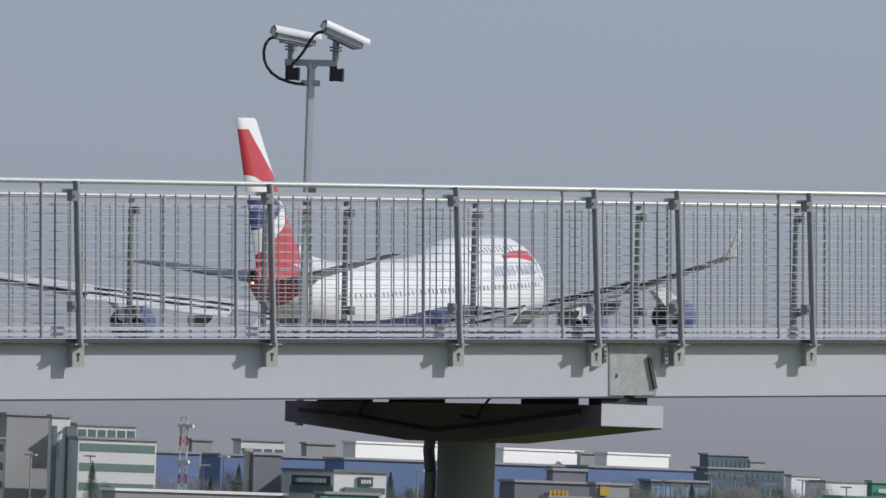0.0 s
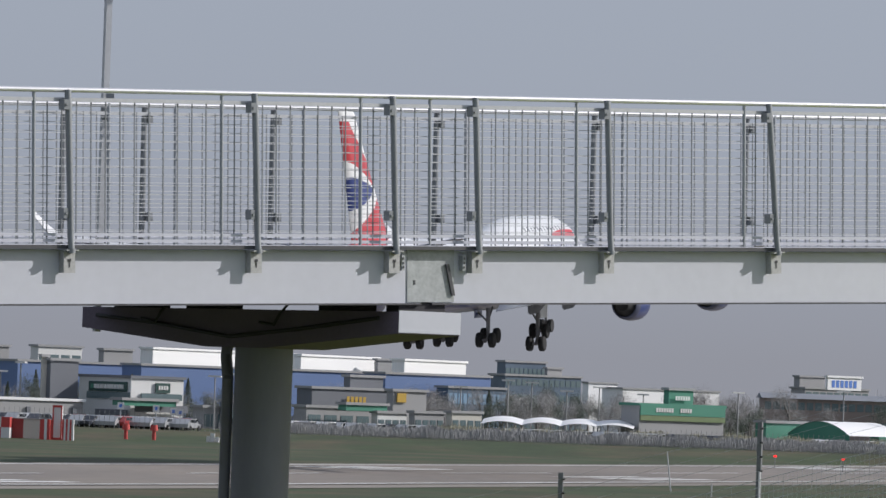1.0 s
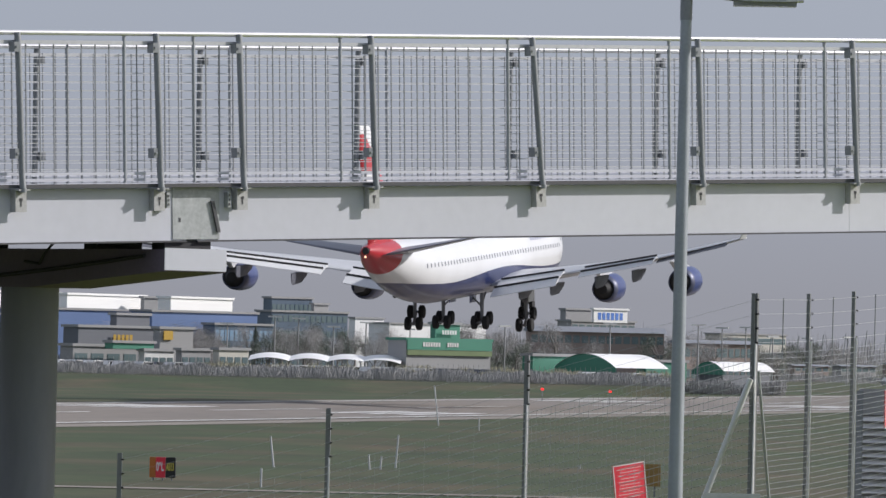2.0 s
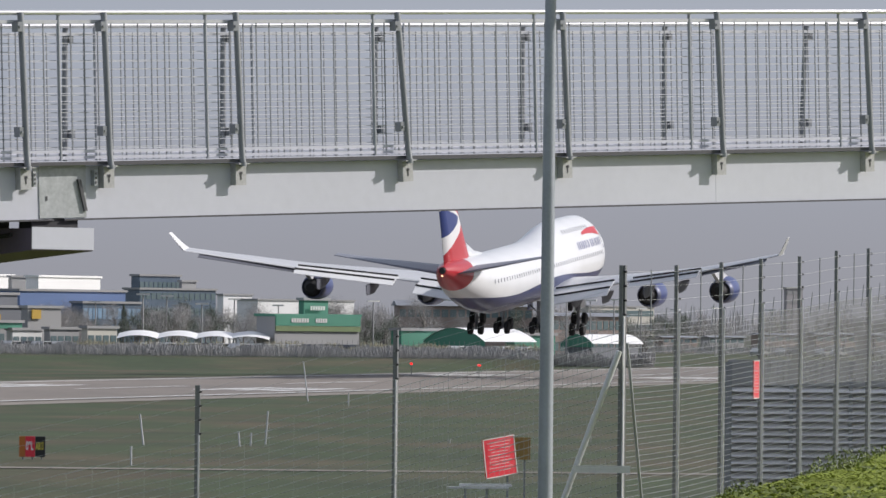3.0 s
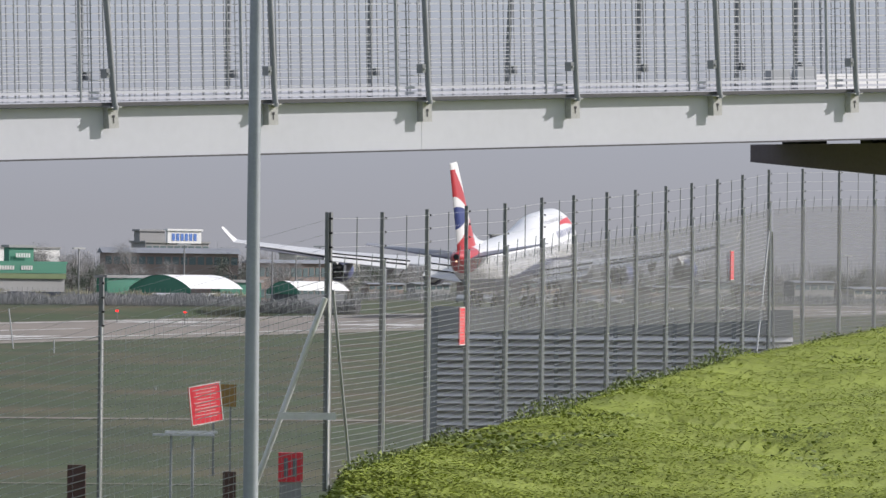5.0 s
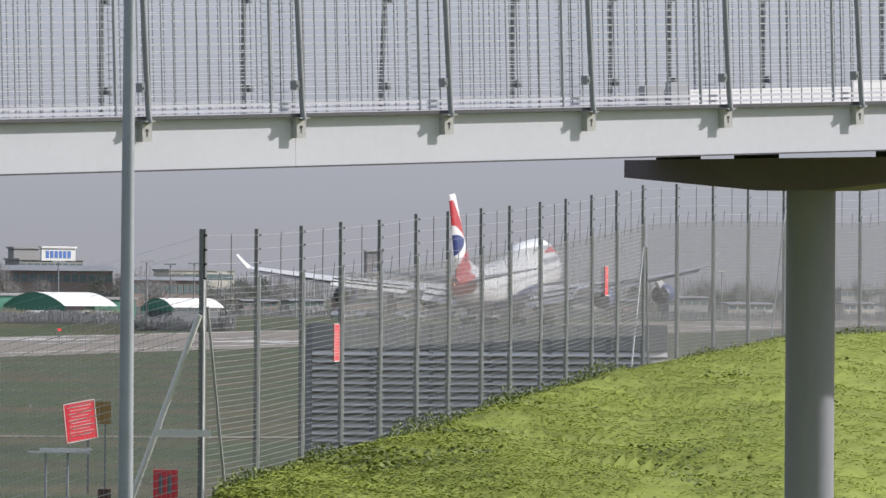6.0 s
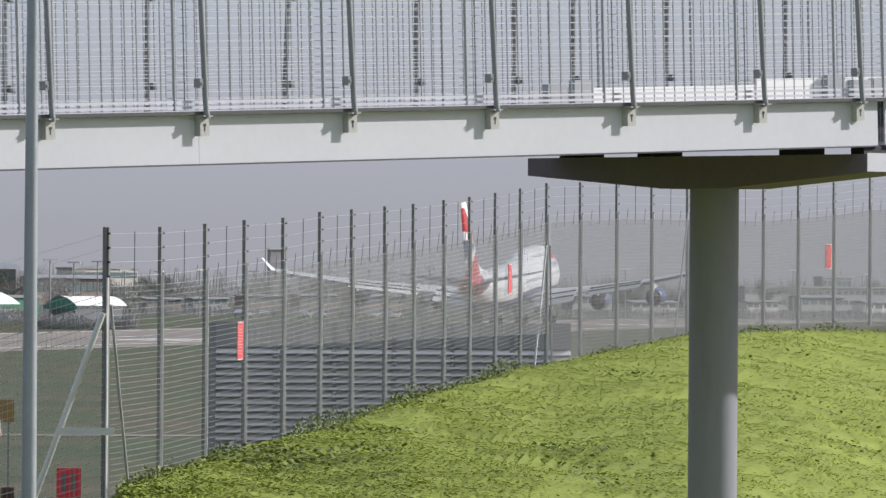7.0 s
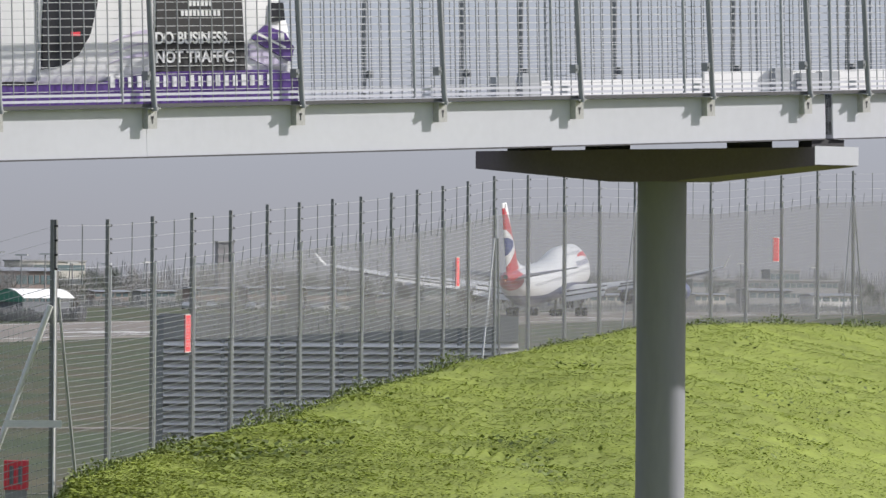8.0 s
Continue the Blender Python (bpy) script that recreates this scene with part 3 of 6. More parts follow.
s = spot(120.2, 155.6, EYE + 5.6 * 0.1556)
warning_sign(Matrix.Translation(s) @ pose(0, 0, 0, 0, 0, 66), 0.46, 0.56)


def louvre_screen():
    """A grey ribbed screen behind the fence."""
    root = thing("louvre_screen", "grey metal screen of overlapping level slats behind the fence", "screen", pose(0, 158, 0))
    x0, x1 = 29.5 * 0.158, 82 * 0.158
    top = EYE - 4.6 * 0.158
    # grey sheet stands in for the shade between the slats
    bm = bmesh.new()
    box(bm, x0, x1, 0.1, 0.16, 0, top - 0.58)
    part("gap_shade", bm, paint("screen_shade", (0.3, 0.3, 0.3), 0.7), root)
    bm = bmesh.new()
    box(bm, x0 - 0.1, x1, 0, 0.1, top - 0.6, top)
    part("top_band", bm, paint("screen_band", (0.34, 0.34, 0.34), 0.7), root, "plain darker top band")
    slat = bmesh.new()
    v = [slat.verts.new(p) for p in ((x0, -0.11, 0), (x1, -0.11, 0), (x1, 0.095, 0.105), (x0, 0.095, 0.105), (x0, -0.10, -0.012), (x1, -0.10, -0.012), (x1, 0.098, 0.09), (x0, 0.098, 0.09))]
    for q in ((0, 1, 2, 3), (7, 6, 5, 4), (0, 4, 5, 1), (3, 2, 6, 7)):
        slat.faces.new([v[i] for i in q])
    me = mesh_of("slat", slat, paint("screen_slat", (0.80, 0.79, 0.78), 0.55, vary=0.12))
    for k in range(24):
        part("slat", me, None, root, m=pose(0, 0, top - 0.74 - k * 0.168))
    bm = bmesh.new()
    box(bm, x0 - 0.16, x0, -0.05, 0.12, 0, top - 0.05)
    part("end_post", bm, M_POST, root)
    for k in range(1, 6):
        bm = bmesh.new()
        x = x0 + (x1 - x0) * k / 6
        box(bm, x - 0.05, x + 0.05, -0.03, 0.0, 0, top)
        part("mullion", bm, M_POST, root)


louvre_screen()

# ---- lamp column in front of the bridge ----
LX, LY, LTOP = 0.125, 58.0, 9.17
root = thing("street_lamp", "tall galvanised lamp column with a side-mounted lantern", "street lamp", pose(LX, LY, 0))
bm = bmesh.new()
tube(bm, (0.0, 0, 0), (0, 0, LTOP - 0.02), 0.080, 0.046, seg=24)
part("column", bm, paint("lamp_galv", (0.33, 0.36, 0.39), 0.5, 0.35, vary=0.14, size=3, grain=40), root, "tapered galvanised column")
bm = bmesh.new()
tube(bm, (0, 0, LTOP - 0.32), (0, 0, LTOP), 0.052, seg=16)
tube(bm, (0, 0, LTOP - 0.1), (0.32, -0.02, LTOP - 0.1), 0.024, seg=10)
part("bracket_arm", bm, M_POST, root)
bm = bmesh.new()
prof = [(0.27, 0.05, -0.13, 0.03), (0.33, 0.10, -0.16, 0.10), (0.55, 0.15, -0.19, 0.16), (0.85, 0.15, -0.19, 0.17), (1.0, 0.11, -0.17, 0.10)]
loft(bm, [[(x, -w, LTOP - 0.05 + lo * 0.55), (x, w, LTOP - 0.05 + lo * 0.55), (x, w * 0.8, LTOP - 0.05 + hi), (x, -w * 0.8, LTOP - 0.05 + hi)] for x, w, lo, hi in prof], smooth=False)
lan = part("lantern", bm, paint("lantern_grey", (0.45, 0.46, 0.47), 0.5), root, "grey lantern housing", bevel=0.012)
bm = bmesh.new()
box(bm, 0.40, 0.94, -0.10, 0.10, LTOP - 0.19, LTOP - 0.15)
part("lens", bm, paint("lantern_lens", (0.25, 0.26, 0.26), 0.2), lan, "dull clear lens", bevel=0.01)

# ---- camera pole on the far side of the bridge ----
M_LEADGREY = paint("housing_grey", (0.42, 0.43, 0.44), 0.5, vary=0.08)


def cap_mesh():
    bm = bmesh.new()
    loft(bm, [[(-0.035, -0.03, 0), (0.035, -0.03, 0), (0.035, 0.03, 0), (-0.035, 0.03, 0)], [(-0.06, -0.03, 0.03), (0.06, -0.03, 0.03), (0.06, 0.03, 0.03), (-0.06, 0.03, 0.03)]], smooth=False)
    return bm


def cctv():
    m = BRIDGE @ Vector((-2.33, 5.02, 0))
    root = thing("camera_pole", "slim grey pole with two white surveillance cameras on a crossbar", "camera pole", pose(m.x, m.y, 0))
    top = 10.135
    bm = bmesh.new()
    box(bm, -0.03, 0.03, -0.03, 0.03, 6.6, top)
    part("pole", bm, M_WIRE, root, bevel=0.008, m=pose(0, 0, 0, 0, 0, 30))
    bm = bmesh.new()
    box(bm, -0.26, 0.26, -0.03, 0.03, top - 0.02, top + 0.04)
    part("crossbar", bm, M_GALV, root, bevel=0.006)
    for z, x in ((8.86, 0.07), (8.72, 0.03)):
        bm = bmesh.new()
        box(bm, x - 0.05, x + 0.03, -0.09, -0.045, z - 0.06, z + 0.06)
        part("junction_box", bm, M_POST, root, bevel=0.006)
    bm = bmesh.new()
    tube(bm, (-0.09, 0, top - 0.19), (0.09, 0, top - 0.19), 0.03, seg=10)
    part("collar", bm, M_GALV, root)
    part("crossbar_cap", cap_mesh(), M_GALV, root, m=pose(0, 0, top - 0.05))
    for x, off, z, tilt in ((-0.205, 0.03, 0.262, 7), (0.235, 0.07, 0.285, 19)):
        bm = bmesh.new()
        tube(bm, (x, 0, top + 0.03), (x, 0, top + z - 0.06), 0.032, seg=12)
        for zz in (0.13, 0.16):
            tube(bm, (x, 0, top + zz), (x, 0, top + zz + 0.012), 0.062, seg=14)
        box(bm, x - 0.02, x + 0.02, -0.045, -0.033, top + 0.05, top + 0.12)
        part("pan_head", bm, M_POST, root)
        mm = pose(x + off, 0, top + z, 0, tilt, 32) @ Matrix.Diagonal((1.12, 1, 1, 1))
        bm = bmesh.new()
        arch = [(0.064 * math.cos(a), 0.005 + 0.052 * math.sin(a)) for a in np.linspace(0, math.pi, 11)]
        loft(bm, [[(xx, y, zz) for y, zz in arch + [(-0.06, -0.055), (0.06, -0.055)]] for xx in (-0.185, 0.19)], smooth=False)
        hs = part("housing", bm, M_LEADGREY, root, "pale grey camera housing", m=mm, bevel=0.004)
        bm = bmesh.new()
        hood = [((0.072 + t) * math.cos(a), 0.008 + (0.06 + t) * math.sin(a)) for t, seq in ((0.006, np.linspace(-0.2, math.pi + 0.2, 15)), (0, np.linspace(math.pi + 0.2, -0.2, 15))) for a in seq]
        loft(bm, [[(xx, y, zz) for y, zz in hood] for xx in (-0.21, 0.235)], smooth=False)
        part("sun_shield", bm, M_WHITE, hs, "white rounded sun shield")
        bm = bmesh.new()
        box(bm, -0.12, 0.15, -0.05, 0.05, -0.08, -0.056)
        part("base_plate", bm, M_GALV, hs, bevel=0.006)
        bm = bmesh.new()
        tube(bm, (-0.186, 0, 0.003), (-0.20, 0, 0.003), 0.055, seg=18)
        ring = part("end_ring", bm, M_POST, hs, "dark end ring")
        bm = bmesh.new()
        tube(bm, (-0.2005, 0, 0.003), (-0.206, 0, 0.003), 0.043, seg=18)
        part("end_cap", bm, M_WIRE, hs, "pale round end cap")
    for x in (-0.2, 0.235):
        bm = bmesh.new()
        box(bm, x - 0.05, x - 0.015, -0.035, 0.03, top - 0.165, top - 0.02)
        box(bm, x - 0.015, x + 0.02, -0.02, 0.02, top - 0.07, top - 0.02)
        bracket = part("floodlight_bracket", bm, M_BLACK, root, bevel=0.004)
        bm = bmesh.new()
        loft(bm, [[(x - 0.015, -0.05, top - 0.16), (x - 0.015, 0.05, top - 0.16), (x - 0.015, 0.05, top - 0.055), (x - 0.015, -0.05, top - 0.055)], [(x + 0.085, -0.065, top - 0.165), (x + 0.085, 0.065, top - 0.165), (x + 0.085, 0.065, top - 0.04), (x + 0.085, -0.065, top - 0.04)]], smooth=False)
        part("floodlight", bm, M_BLACK, root, "small black infrared floodlight", bevel=0.008)
    for pts in ([(-0.37, 0.245), (-0.41, 0.225), (-0.445, 0.17), (-0.46, 0.10), (-0.45, 0.02), (-0.42, -0.05), (-0.37, -0.11), (-0.30, -0.155), (-0.22, -0.185), (-0.13, -0.205), (-0.05, -0.205)],
                [(0.12, 0.31), (0.08, 0.305), (0.04, 0.28), (0.0, 0.23), (-0.04, 0.16), (-0.08, 0.09), (-0.13, 0.03), (-0.18, -0.02), (-0.2, -0.05)]):
        bm = bmesh.new()
        hose(bm, [(x, -0.11, top + z) for x, z in pts], 0.0145, 8)
        part("cable", bm, M_BLACK, root, "black looping cable")


cctv()

# white barrier along the far side of the deck
barrier = thing("deck_barrier", "low white barrier of boards along the bridge deck", "barrier", BRIDGE)
for k in range(6):
    bm = bmesh.new()
    box(bm, 15.4 + k * 3.1, 15.4 + (k + 1) * 3.1 - 0.02, 4.30, 4.36, -0.06, 0.27 if k else 0.2)
    part("board", bm, M_WHITE, barrier, bevel=0.008)
for x, h in ((15.0, 0.25), (15.42, 0.29), (19.6, 0.3), (20.05, 0.24), (20.4, 0.25)):
    bm = bmesh.new()
    box(bm, x, x + 0.3, 4.2, 4.295, -0.06, h)
    part("switch_box", bm, M_GALV, barrier, "grey box on the barrier", bevel=0.01)

# ---- the far side of the airfield ----
M_PALE = paint("pale_render", (0.68, 0.68, 0.66), 0.7, vary=0.06, size=0.1)
M_CREAM = paint("cream_wall", (0.55, 0.53, 0.47), 0.7, vary=0.06, size=0.1)
M_CONC = paint("grey_wall", (0.33, 0.33, 0.33), 0.8, vary=0.08, size=0.1)
M_SLATE = paint("slate_wall", (0.16, 0.17, 0.19), 0.7, vary=0.1, size=0.1)
M_BLUE = paint("blue_cladding", (0.13, 0.20, 0.38), 0.5, vary=0.12, size=0.08)
# green lightened to carry the distance haze
M_GREENP = paint("hazed_green", (0.065, 0.24, 0.165), 0.5, vary=0.08, size=0.2)
M_GLASS = paint("window_glass", (0.14, 0.19, 0.20), 0.2, vary=0.2, size=0.3)
M_STEELBLUE = paint("blue_glass_wall", (0.12, 0.16, 0.21), 0.25, vary=0.15, size=0.3)
M_SHEET = paint("white_cladding", (0.85, 0.85, 0.84), 0.5, vary=0.04, size=0.1, stretch=(1, 1, 6))
# brick greyed by haze put into its colour
M_BRICK = paint("hazed_brown_brick", (0.30, 0.24, 0.215), 0.85, vary=0.15, size=0.3)
M_TILE = paint("dark_roof", (0.23, 0.245, 0.275), 0.8, vary=0.15, size=0.3)
M_YELLOW = paint("sign_yellow", (0.50, 0.32, 0.05), 0.5, vary=0.05)
M_BARK = paint("bark", (0.18, 0.165, 0.15), 0.9, vary=0.2, size=1)
# twig, fir and scrub colours are paled to include distance haze
M_TWIG = paint("hazed_spring_twigs", (0.37, 0.355, 0.345), 0.9, vary=0.25, size=0.6, island=0.35)
M_FIR = paint("fir_green", (0.12, 0.14, 0.11), 0.9, vary=0.25, size=0.6, island=0.4)
M_SCRUB = paint("hazed_grey_scrub", (0.31, 0.31, 0.31), 0.9, vary=0.2, size=0.4, island=0.15)
M_REDW = paint("hazard_red", (0.50, 0.06, 0.05), 0.6, vary=0.08)
M_SIGNBLUE = paint("sign_blue", (0.10, 0.22, 0.60), 0.5)


def building(label, b0, b1, v, dist, deep, mat, base=None, floors=0, panes=0, glass=None, roof="flat", name="building", parapet=None, yaw=42, cap=True):
    """A house between two bearings, v thousandths above eye level at its top; storeys of glazing with single panes."""
    wide = (b1 - b0) * dist / 1000
    deep = min(deep, wide * 0.28) if cap else deep
    mid = (b0 + b1) * dist / 2000 + deep * math.sin(radians(yaw)) / 2
    x1 = (wide - deep * math.sin(radians(yaw))) / math.cos(radians(yaw)) / 2
    x0 = -x1
    g = level(dist) - 0.2 if base is None else base
    top = EYE + v * dist / 1000
    root = thing(name, label, "building", pose(mid, dist, 0, 0, 0, yaw))
    bm = bmesh.new()
    box(bm, x0, x1, 0, deep, g, top)
    part("wall", bm, mat, root)
    bm = bmesh.new()
    if roof == "gable":
        r = min((x1 - x0) * 0.16, deep * 0.14)
        loft(bm, [[(x0 - 0.4, -0.5, top), (x0 - 0.4, deep + 0.5, top), (x0 - 0.4, deep / 2, top + r)], [(x1 + 0.4, -0.5, top), (x1 + 0.4, deep + 0.5, top), (x1 + 0.4, deep / 2, top + r)]], smooth=False)
        part("roof", bm, M_TILE, root)
    else:
        box(bm, x0 - 0.25, x1 + 0.25, -0.25, deep + 0.25, top, top + 0.35)
        part("roof", bm, parapet or M_CONC, root, bevel=0.05)
    if floors:
        h = (top - g) / floors
        for k in range(floors):
            z0 = g + h * k + h * 0.38
            if panes:
                w = (x1 - x0) / panes
                me = None
                for j in range(panes):
                    if me is None:
                        bm = bmesh.new()
                        box(bm, -w * 0.38, w * 0.38, -0.06, 0.02, 0, h * 0.42)
                        me = mesh_of("window", bm, glass or M_GLASS)
                    part("window", me, None, root, m=pose(x0 + w * (j + 0.5), 0, z0))
            else:
                bm = bmesh.new()
                box(bm, x0 + 0.3, x1 - 0.3, -0.06, 0.02, z0, z0 + h * 0.4)
                part("window_band", bm, glass or M_GLASS, root, "dark ribbon window")
    return root, x0, x1, g, top


def fascia(root, x0, x1, z0, z1, mat, label="", y=-0.1, name="fascia"):
    bm = bmesh.new()
    box(bm, x0, x1, y - 0.2, y, z0, z1)
    return part(name, bm, mat, root, label)


def bars(root, x0, x1, z, h, mat, n, y=-0.34):
    w = (x1 - x0) / n
    for k in range(n):
        bm = bmesh.new()
        box(bm, x0 + w * (k + 0.12), x0 + w * (k + 0.8), y - 0.04, y, z - h / 2, z + h / 2)
        part("letter_bar", bm, mat, root)


# office block with a clock tower
building("white office wing with ribbon windows", -175, -163.6, 5.6, 940, 25, M_PALE, floors=4)
building("tall windowless grey office block", -163.8, -155.8, 9.3, 950, 30, M_CONC)
r, x0, x1, g, t = building("white stair tower with dark glass flanks", -156.4, -153.4, 9.2, 945, 6, M_PALE)
fascia(r, x0, x0 + 0.75, g, t - 1.2, M_GLASS, name="glass_strip")
fascia(r, x1 - 0.75, x1, g, t - 1.2, M_GLASS, name="glass_strip")
bm = bmesh.new()
loft(bm, [[((x0 + x1) / 2 + 0.5 * math.sin(a) * f, -0.16, t - 4 + 2.2 * math.cos(a) * f) for f in (1, 0.82)] + [((x0 + x1) / 2 + 0.5 * math.sin(a) * 0.82, -0.1, t - 4 + 2.2 * math.cos(a) * 0.82)] for a in np.linspace(-2.6, 0.4, 14)], smooth=False)
part("crest_mark", bm, M_SLATE, r)
building("white office building with green ribbon windows", -153.6, -140.8, 6.1, 948, 22, M_PALE, floors=4, glass=paint("green_pane", (0.17, 0.25, 0.23), 0.25))
building("white set-back top storey with square windows", -153.4, -143.8, 8.1, 955, 14, M_PALE, base=11, floors=1, panes=6)
building("low blue clad shed beyond the airfield", -141.5, -134, 4.4, 1000, 20, M_BLUE)
# long works behind
building("grey plant block on a works roof", -135.3, -132.0, 6.4, 1080, 14, M_CONC)
building("white plant block on a works roof", -128.5, -121.3, 6.6, 1080, 14, M_PALE, floors=2, panes=4)
building("grey plant block on a long roof", -118.4, -113.6, 6.4, 1080, 14, M_CONC)
for b0, b1, v in ((-110.6, -90.5, 6.7), (-89.5, -77.4, 6.5), (-74.4, -64.3, 6.35)):
    r, x0, x1, g, t = building("long white ribbed warehouse above the trees", b0, b1, v, 1120, 2.5, M_SHEET, parapet=M_SHEET, yaw=60)
building("grey link between warehouses", -77.4, -74.4, 6.3, 1125, 20, M_CONC)
for b0, b1 in ((-133, -115), (-114.6, -97), (-96.6, -79), (-78.6, -60.5)):
    building("blue clad works hall behind the trees", b0, b1, 4.3, 1050, 10, M_BLUE)
# hire offices
def side_fascia(root, x, y0, y1, z0, z1, mat, label="", name="fascia"):
    bm = bmesh.new()
    box(bm, x - 0.18, x - 0.02, y0, y1, z0, z1)
    return part(name, bm, mat, root, label)


M_BOARD = paint("dark_board", (0.03, 0.075, 0.065), 0.5, vary=0.1)
r, x0, x1, g, t = building("cream two-storey office with dark sign boards", -122.0, -106.0, 2.4, 850, 11.3, M_PALE, parapet=M_SLATE, cap=False)
side_fascia(r, x0, 0.7, 9.0, t - 1.75, t - 0.5, M_BOARD, "dark sign board", "sign_board")
for k in range(10):
    side_fascia(r, x0 - 0.2, 1.3 + k * 0.72, 1.3 + k * 0.72 + 0.5, t - 1.4, t - 0.85, M_GREENP if k > 8 else M_PALE, name="letter_bar")
side_fascia(r, x0, 0.1, 9.4, t - 2.65, t - 1.8, M_GLASS, "dark ribbon window", "window_band")
side_fascia(r, x0 - 0.3, 0.1, 7.0, g, t - 4.0, M_SLATE, "dark ground-floor glazing", "shop_front")
fascia(r, -0.4, 1.8, t - 1.75, t - 0.5, M_BOARD, "dark sign board", name="sign_board")
bars(r, -0.1, 1.5, t - 1.1, 0.5, M_PALE, 4)
fascia(r, -2.6, 3.7, t - 2.65, t - 1.85, M_GLASS, "dark ribbon window", name="window_band")
fascia(r, x0, x1, t - 4.2, t - 3.3, M_SLATE, name="canopy", y=-0.9)
building("dark slate end wing of an office", -126.2, -121.6, 4.6, 852, 10, M_SLATE)
building("cream gable wall beside a dark wing", -127.0, -126.1, 5.1, 851, 10, M_CREAM)
r, x0, x1, g, t = building("long low grey shed with a white coping", -147, -121.8, -1.4, 838, 3, M_CONC, parapet=M_SHEET)
for k in range(4):
    fascia(r, x0 + 3 + k * 7, x0 + 3.6 + k * 7, t - 1.9, t - 0.8, M_SLATE, name="hatch")
r, x0, x1, g, t = building("dark hire office with yellow lettering", -88.6, -75.4, 1.8, 900, 20, M_SLATE)
bars(r, -1.0, 2.4, 6.35, 0.8, M_YELLOW, 5)
building("dark upper storey of a hire office", -81.8, -76.2, 3.7, 905, 12, M_SLATE, base=6)
r, x0, x1, g, t = building("grey service hall with a yellow sign", -75.4, -69.7, 1.8, 898, 16, M_CONC)
fascia(r, -2.3, -0.8, 6.2, 7.4, M_YELLOW, name="sign_board")
for b0, b1, v, m in ((-89, -78, -1.0, M_CONC), (-77.5, -72.5, -1.5, M_PALE), (-72, -67, -1.3, M_CONC), (-66.5, -61.4, -1.1, M_CREAM), (-104, -95, -1.6, M_CONC), (-100, -91, -0.6, M_SLATE)):
    building("small flat-roofed service shed of the car park", b0, b1, v, 880, 8, m, floors=1, panes=4, name="shed")
building("green canopy over a wash bay", -116, -107, -0.9, 845, 8, M_GREENP, base=4.6, name="canopy")
building("green canopy over a fuel bay", -82.5, -75.5, -0.4, 878, 8, M_GREENP, base=4.9, name="canopy")
# glass block
r, x0, x1, g, t = building("blue-grey glass office block", -60.2, -47.0, 4.7, 1180, 30, M_STEELBLUE, floors=4, panes=14)
building("faceted glass top of an office block", -59.2, -52.2, 6.7, 1185, 22, M_STEELBLUE, base=9, floors=1, panes=9)
building("pale lift housing beside a glass top", -52.2, -49.7, 5.9, 1185, 12, M_CONC, base=9)
building("long blue glazed hall behind the trees", -68, -58, 2.6, 1050, 18, M_STEELBLUE, floors=2, panes=12, glass=paint("sky_glass", (0.25, 0.38, 0.52), 0.2))
building("long white shed roof on the skyline", -43.5, -26.5, 3.3, 1350, 20, M_SHEET)
building("white plant room on the skyline", -46.5, -41.5, 4.0, 1360, 12, M_SHEET)
# green hire building
r, x0, x1, g, t = building("grey hire building with broad green fascia", -40.6, -25.7, 1.0, 880, 18, M_CONC, parapet=M_GREENP)
fascia(r, x0, x1, t - 1.2, t + 0.2, M_GREENP, "broad green fascia")
bars(r, x0 + 2.5, x0 + 5.5, t - 0.5, 0.55, M_PALE, 7)
bars(r, x0 + 6.6, x0 + 8.6, t - 0.5, 0.55, M_PALE, 5)
fascia(r, x0, x1, t - 1.9, t - 1.25, paint("moss_band", (0.16, 0.21, 0.10), 0.7))
fascia(r, x1 - 4, x1, g, g + 2.4, M_PALE, name="shop_front")
fascia(r, x0 + 1, x0 + 8.5, g + 1.9, g + 2.5, M_SHEET, name="awning", y=-1.2)
r, x0, x1, g, t = building("green sign tower above the hire building", -34.5, -30.2, 3.4, 884, 8, M_GREENP, base=6)
bars(r, x0 + 0.8, x1 - 0.8, t - 1.0, 0.55, M_PALE, 6)
# white tensile canopies
def canopy(b, width, v, dist):
    root = thing("tensile_canopy", "white curved fabric canopy over parked cars", "canopy", pose(b * dist / 1000, dist, 0), "fabric canopies")
    top = EYE + v * dist / 1000
    bm = bmesh.new()
    w = width * dist / 2000
    loft(bm, [[(x, y, top - 0.45 * (x / w) ** 2 - 0.11 * (6 - y)) for x in np.linspace(-w, w, 13)] for y in np.linspace(0, 6, 4)], closed=False, caps=False)
    ob = part("fabric", bm, M_SHEET, root)
    for x in (-w * 0.95, w * 0.95):
        bm = bmesh.new()
        tube(bm, (x, 3, level(dist)), (x, 3, top - 1.0), 0.09, seg=8)
        part("mast", bm, M_GALV, root)
for b in (-58.3, -52.4, -46.8, -41.9):
    canopy(b, 6.2, -1.25, 872)
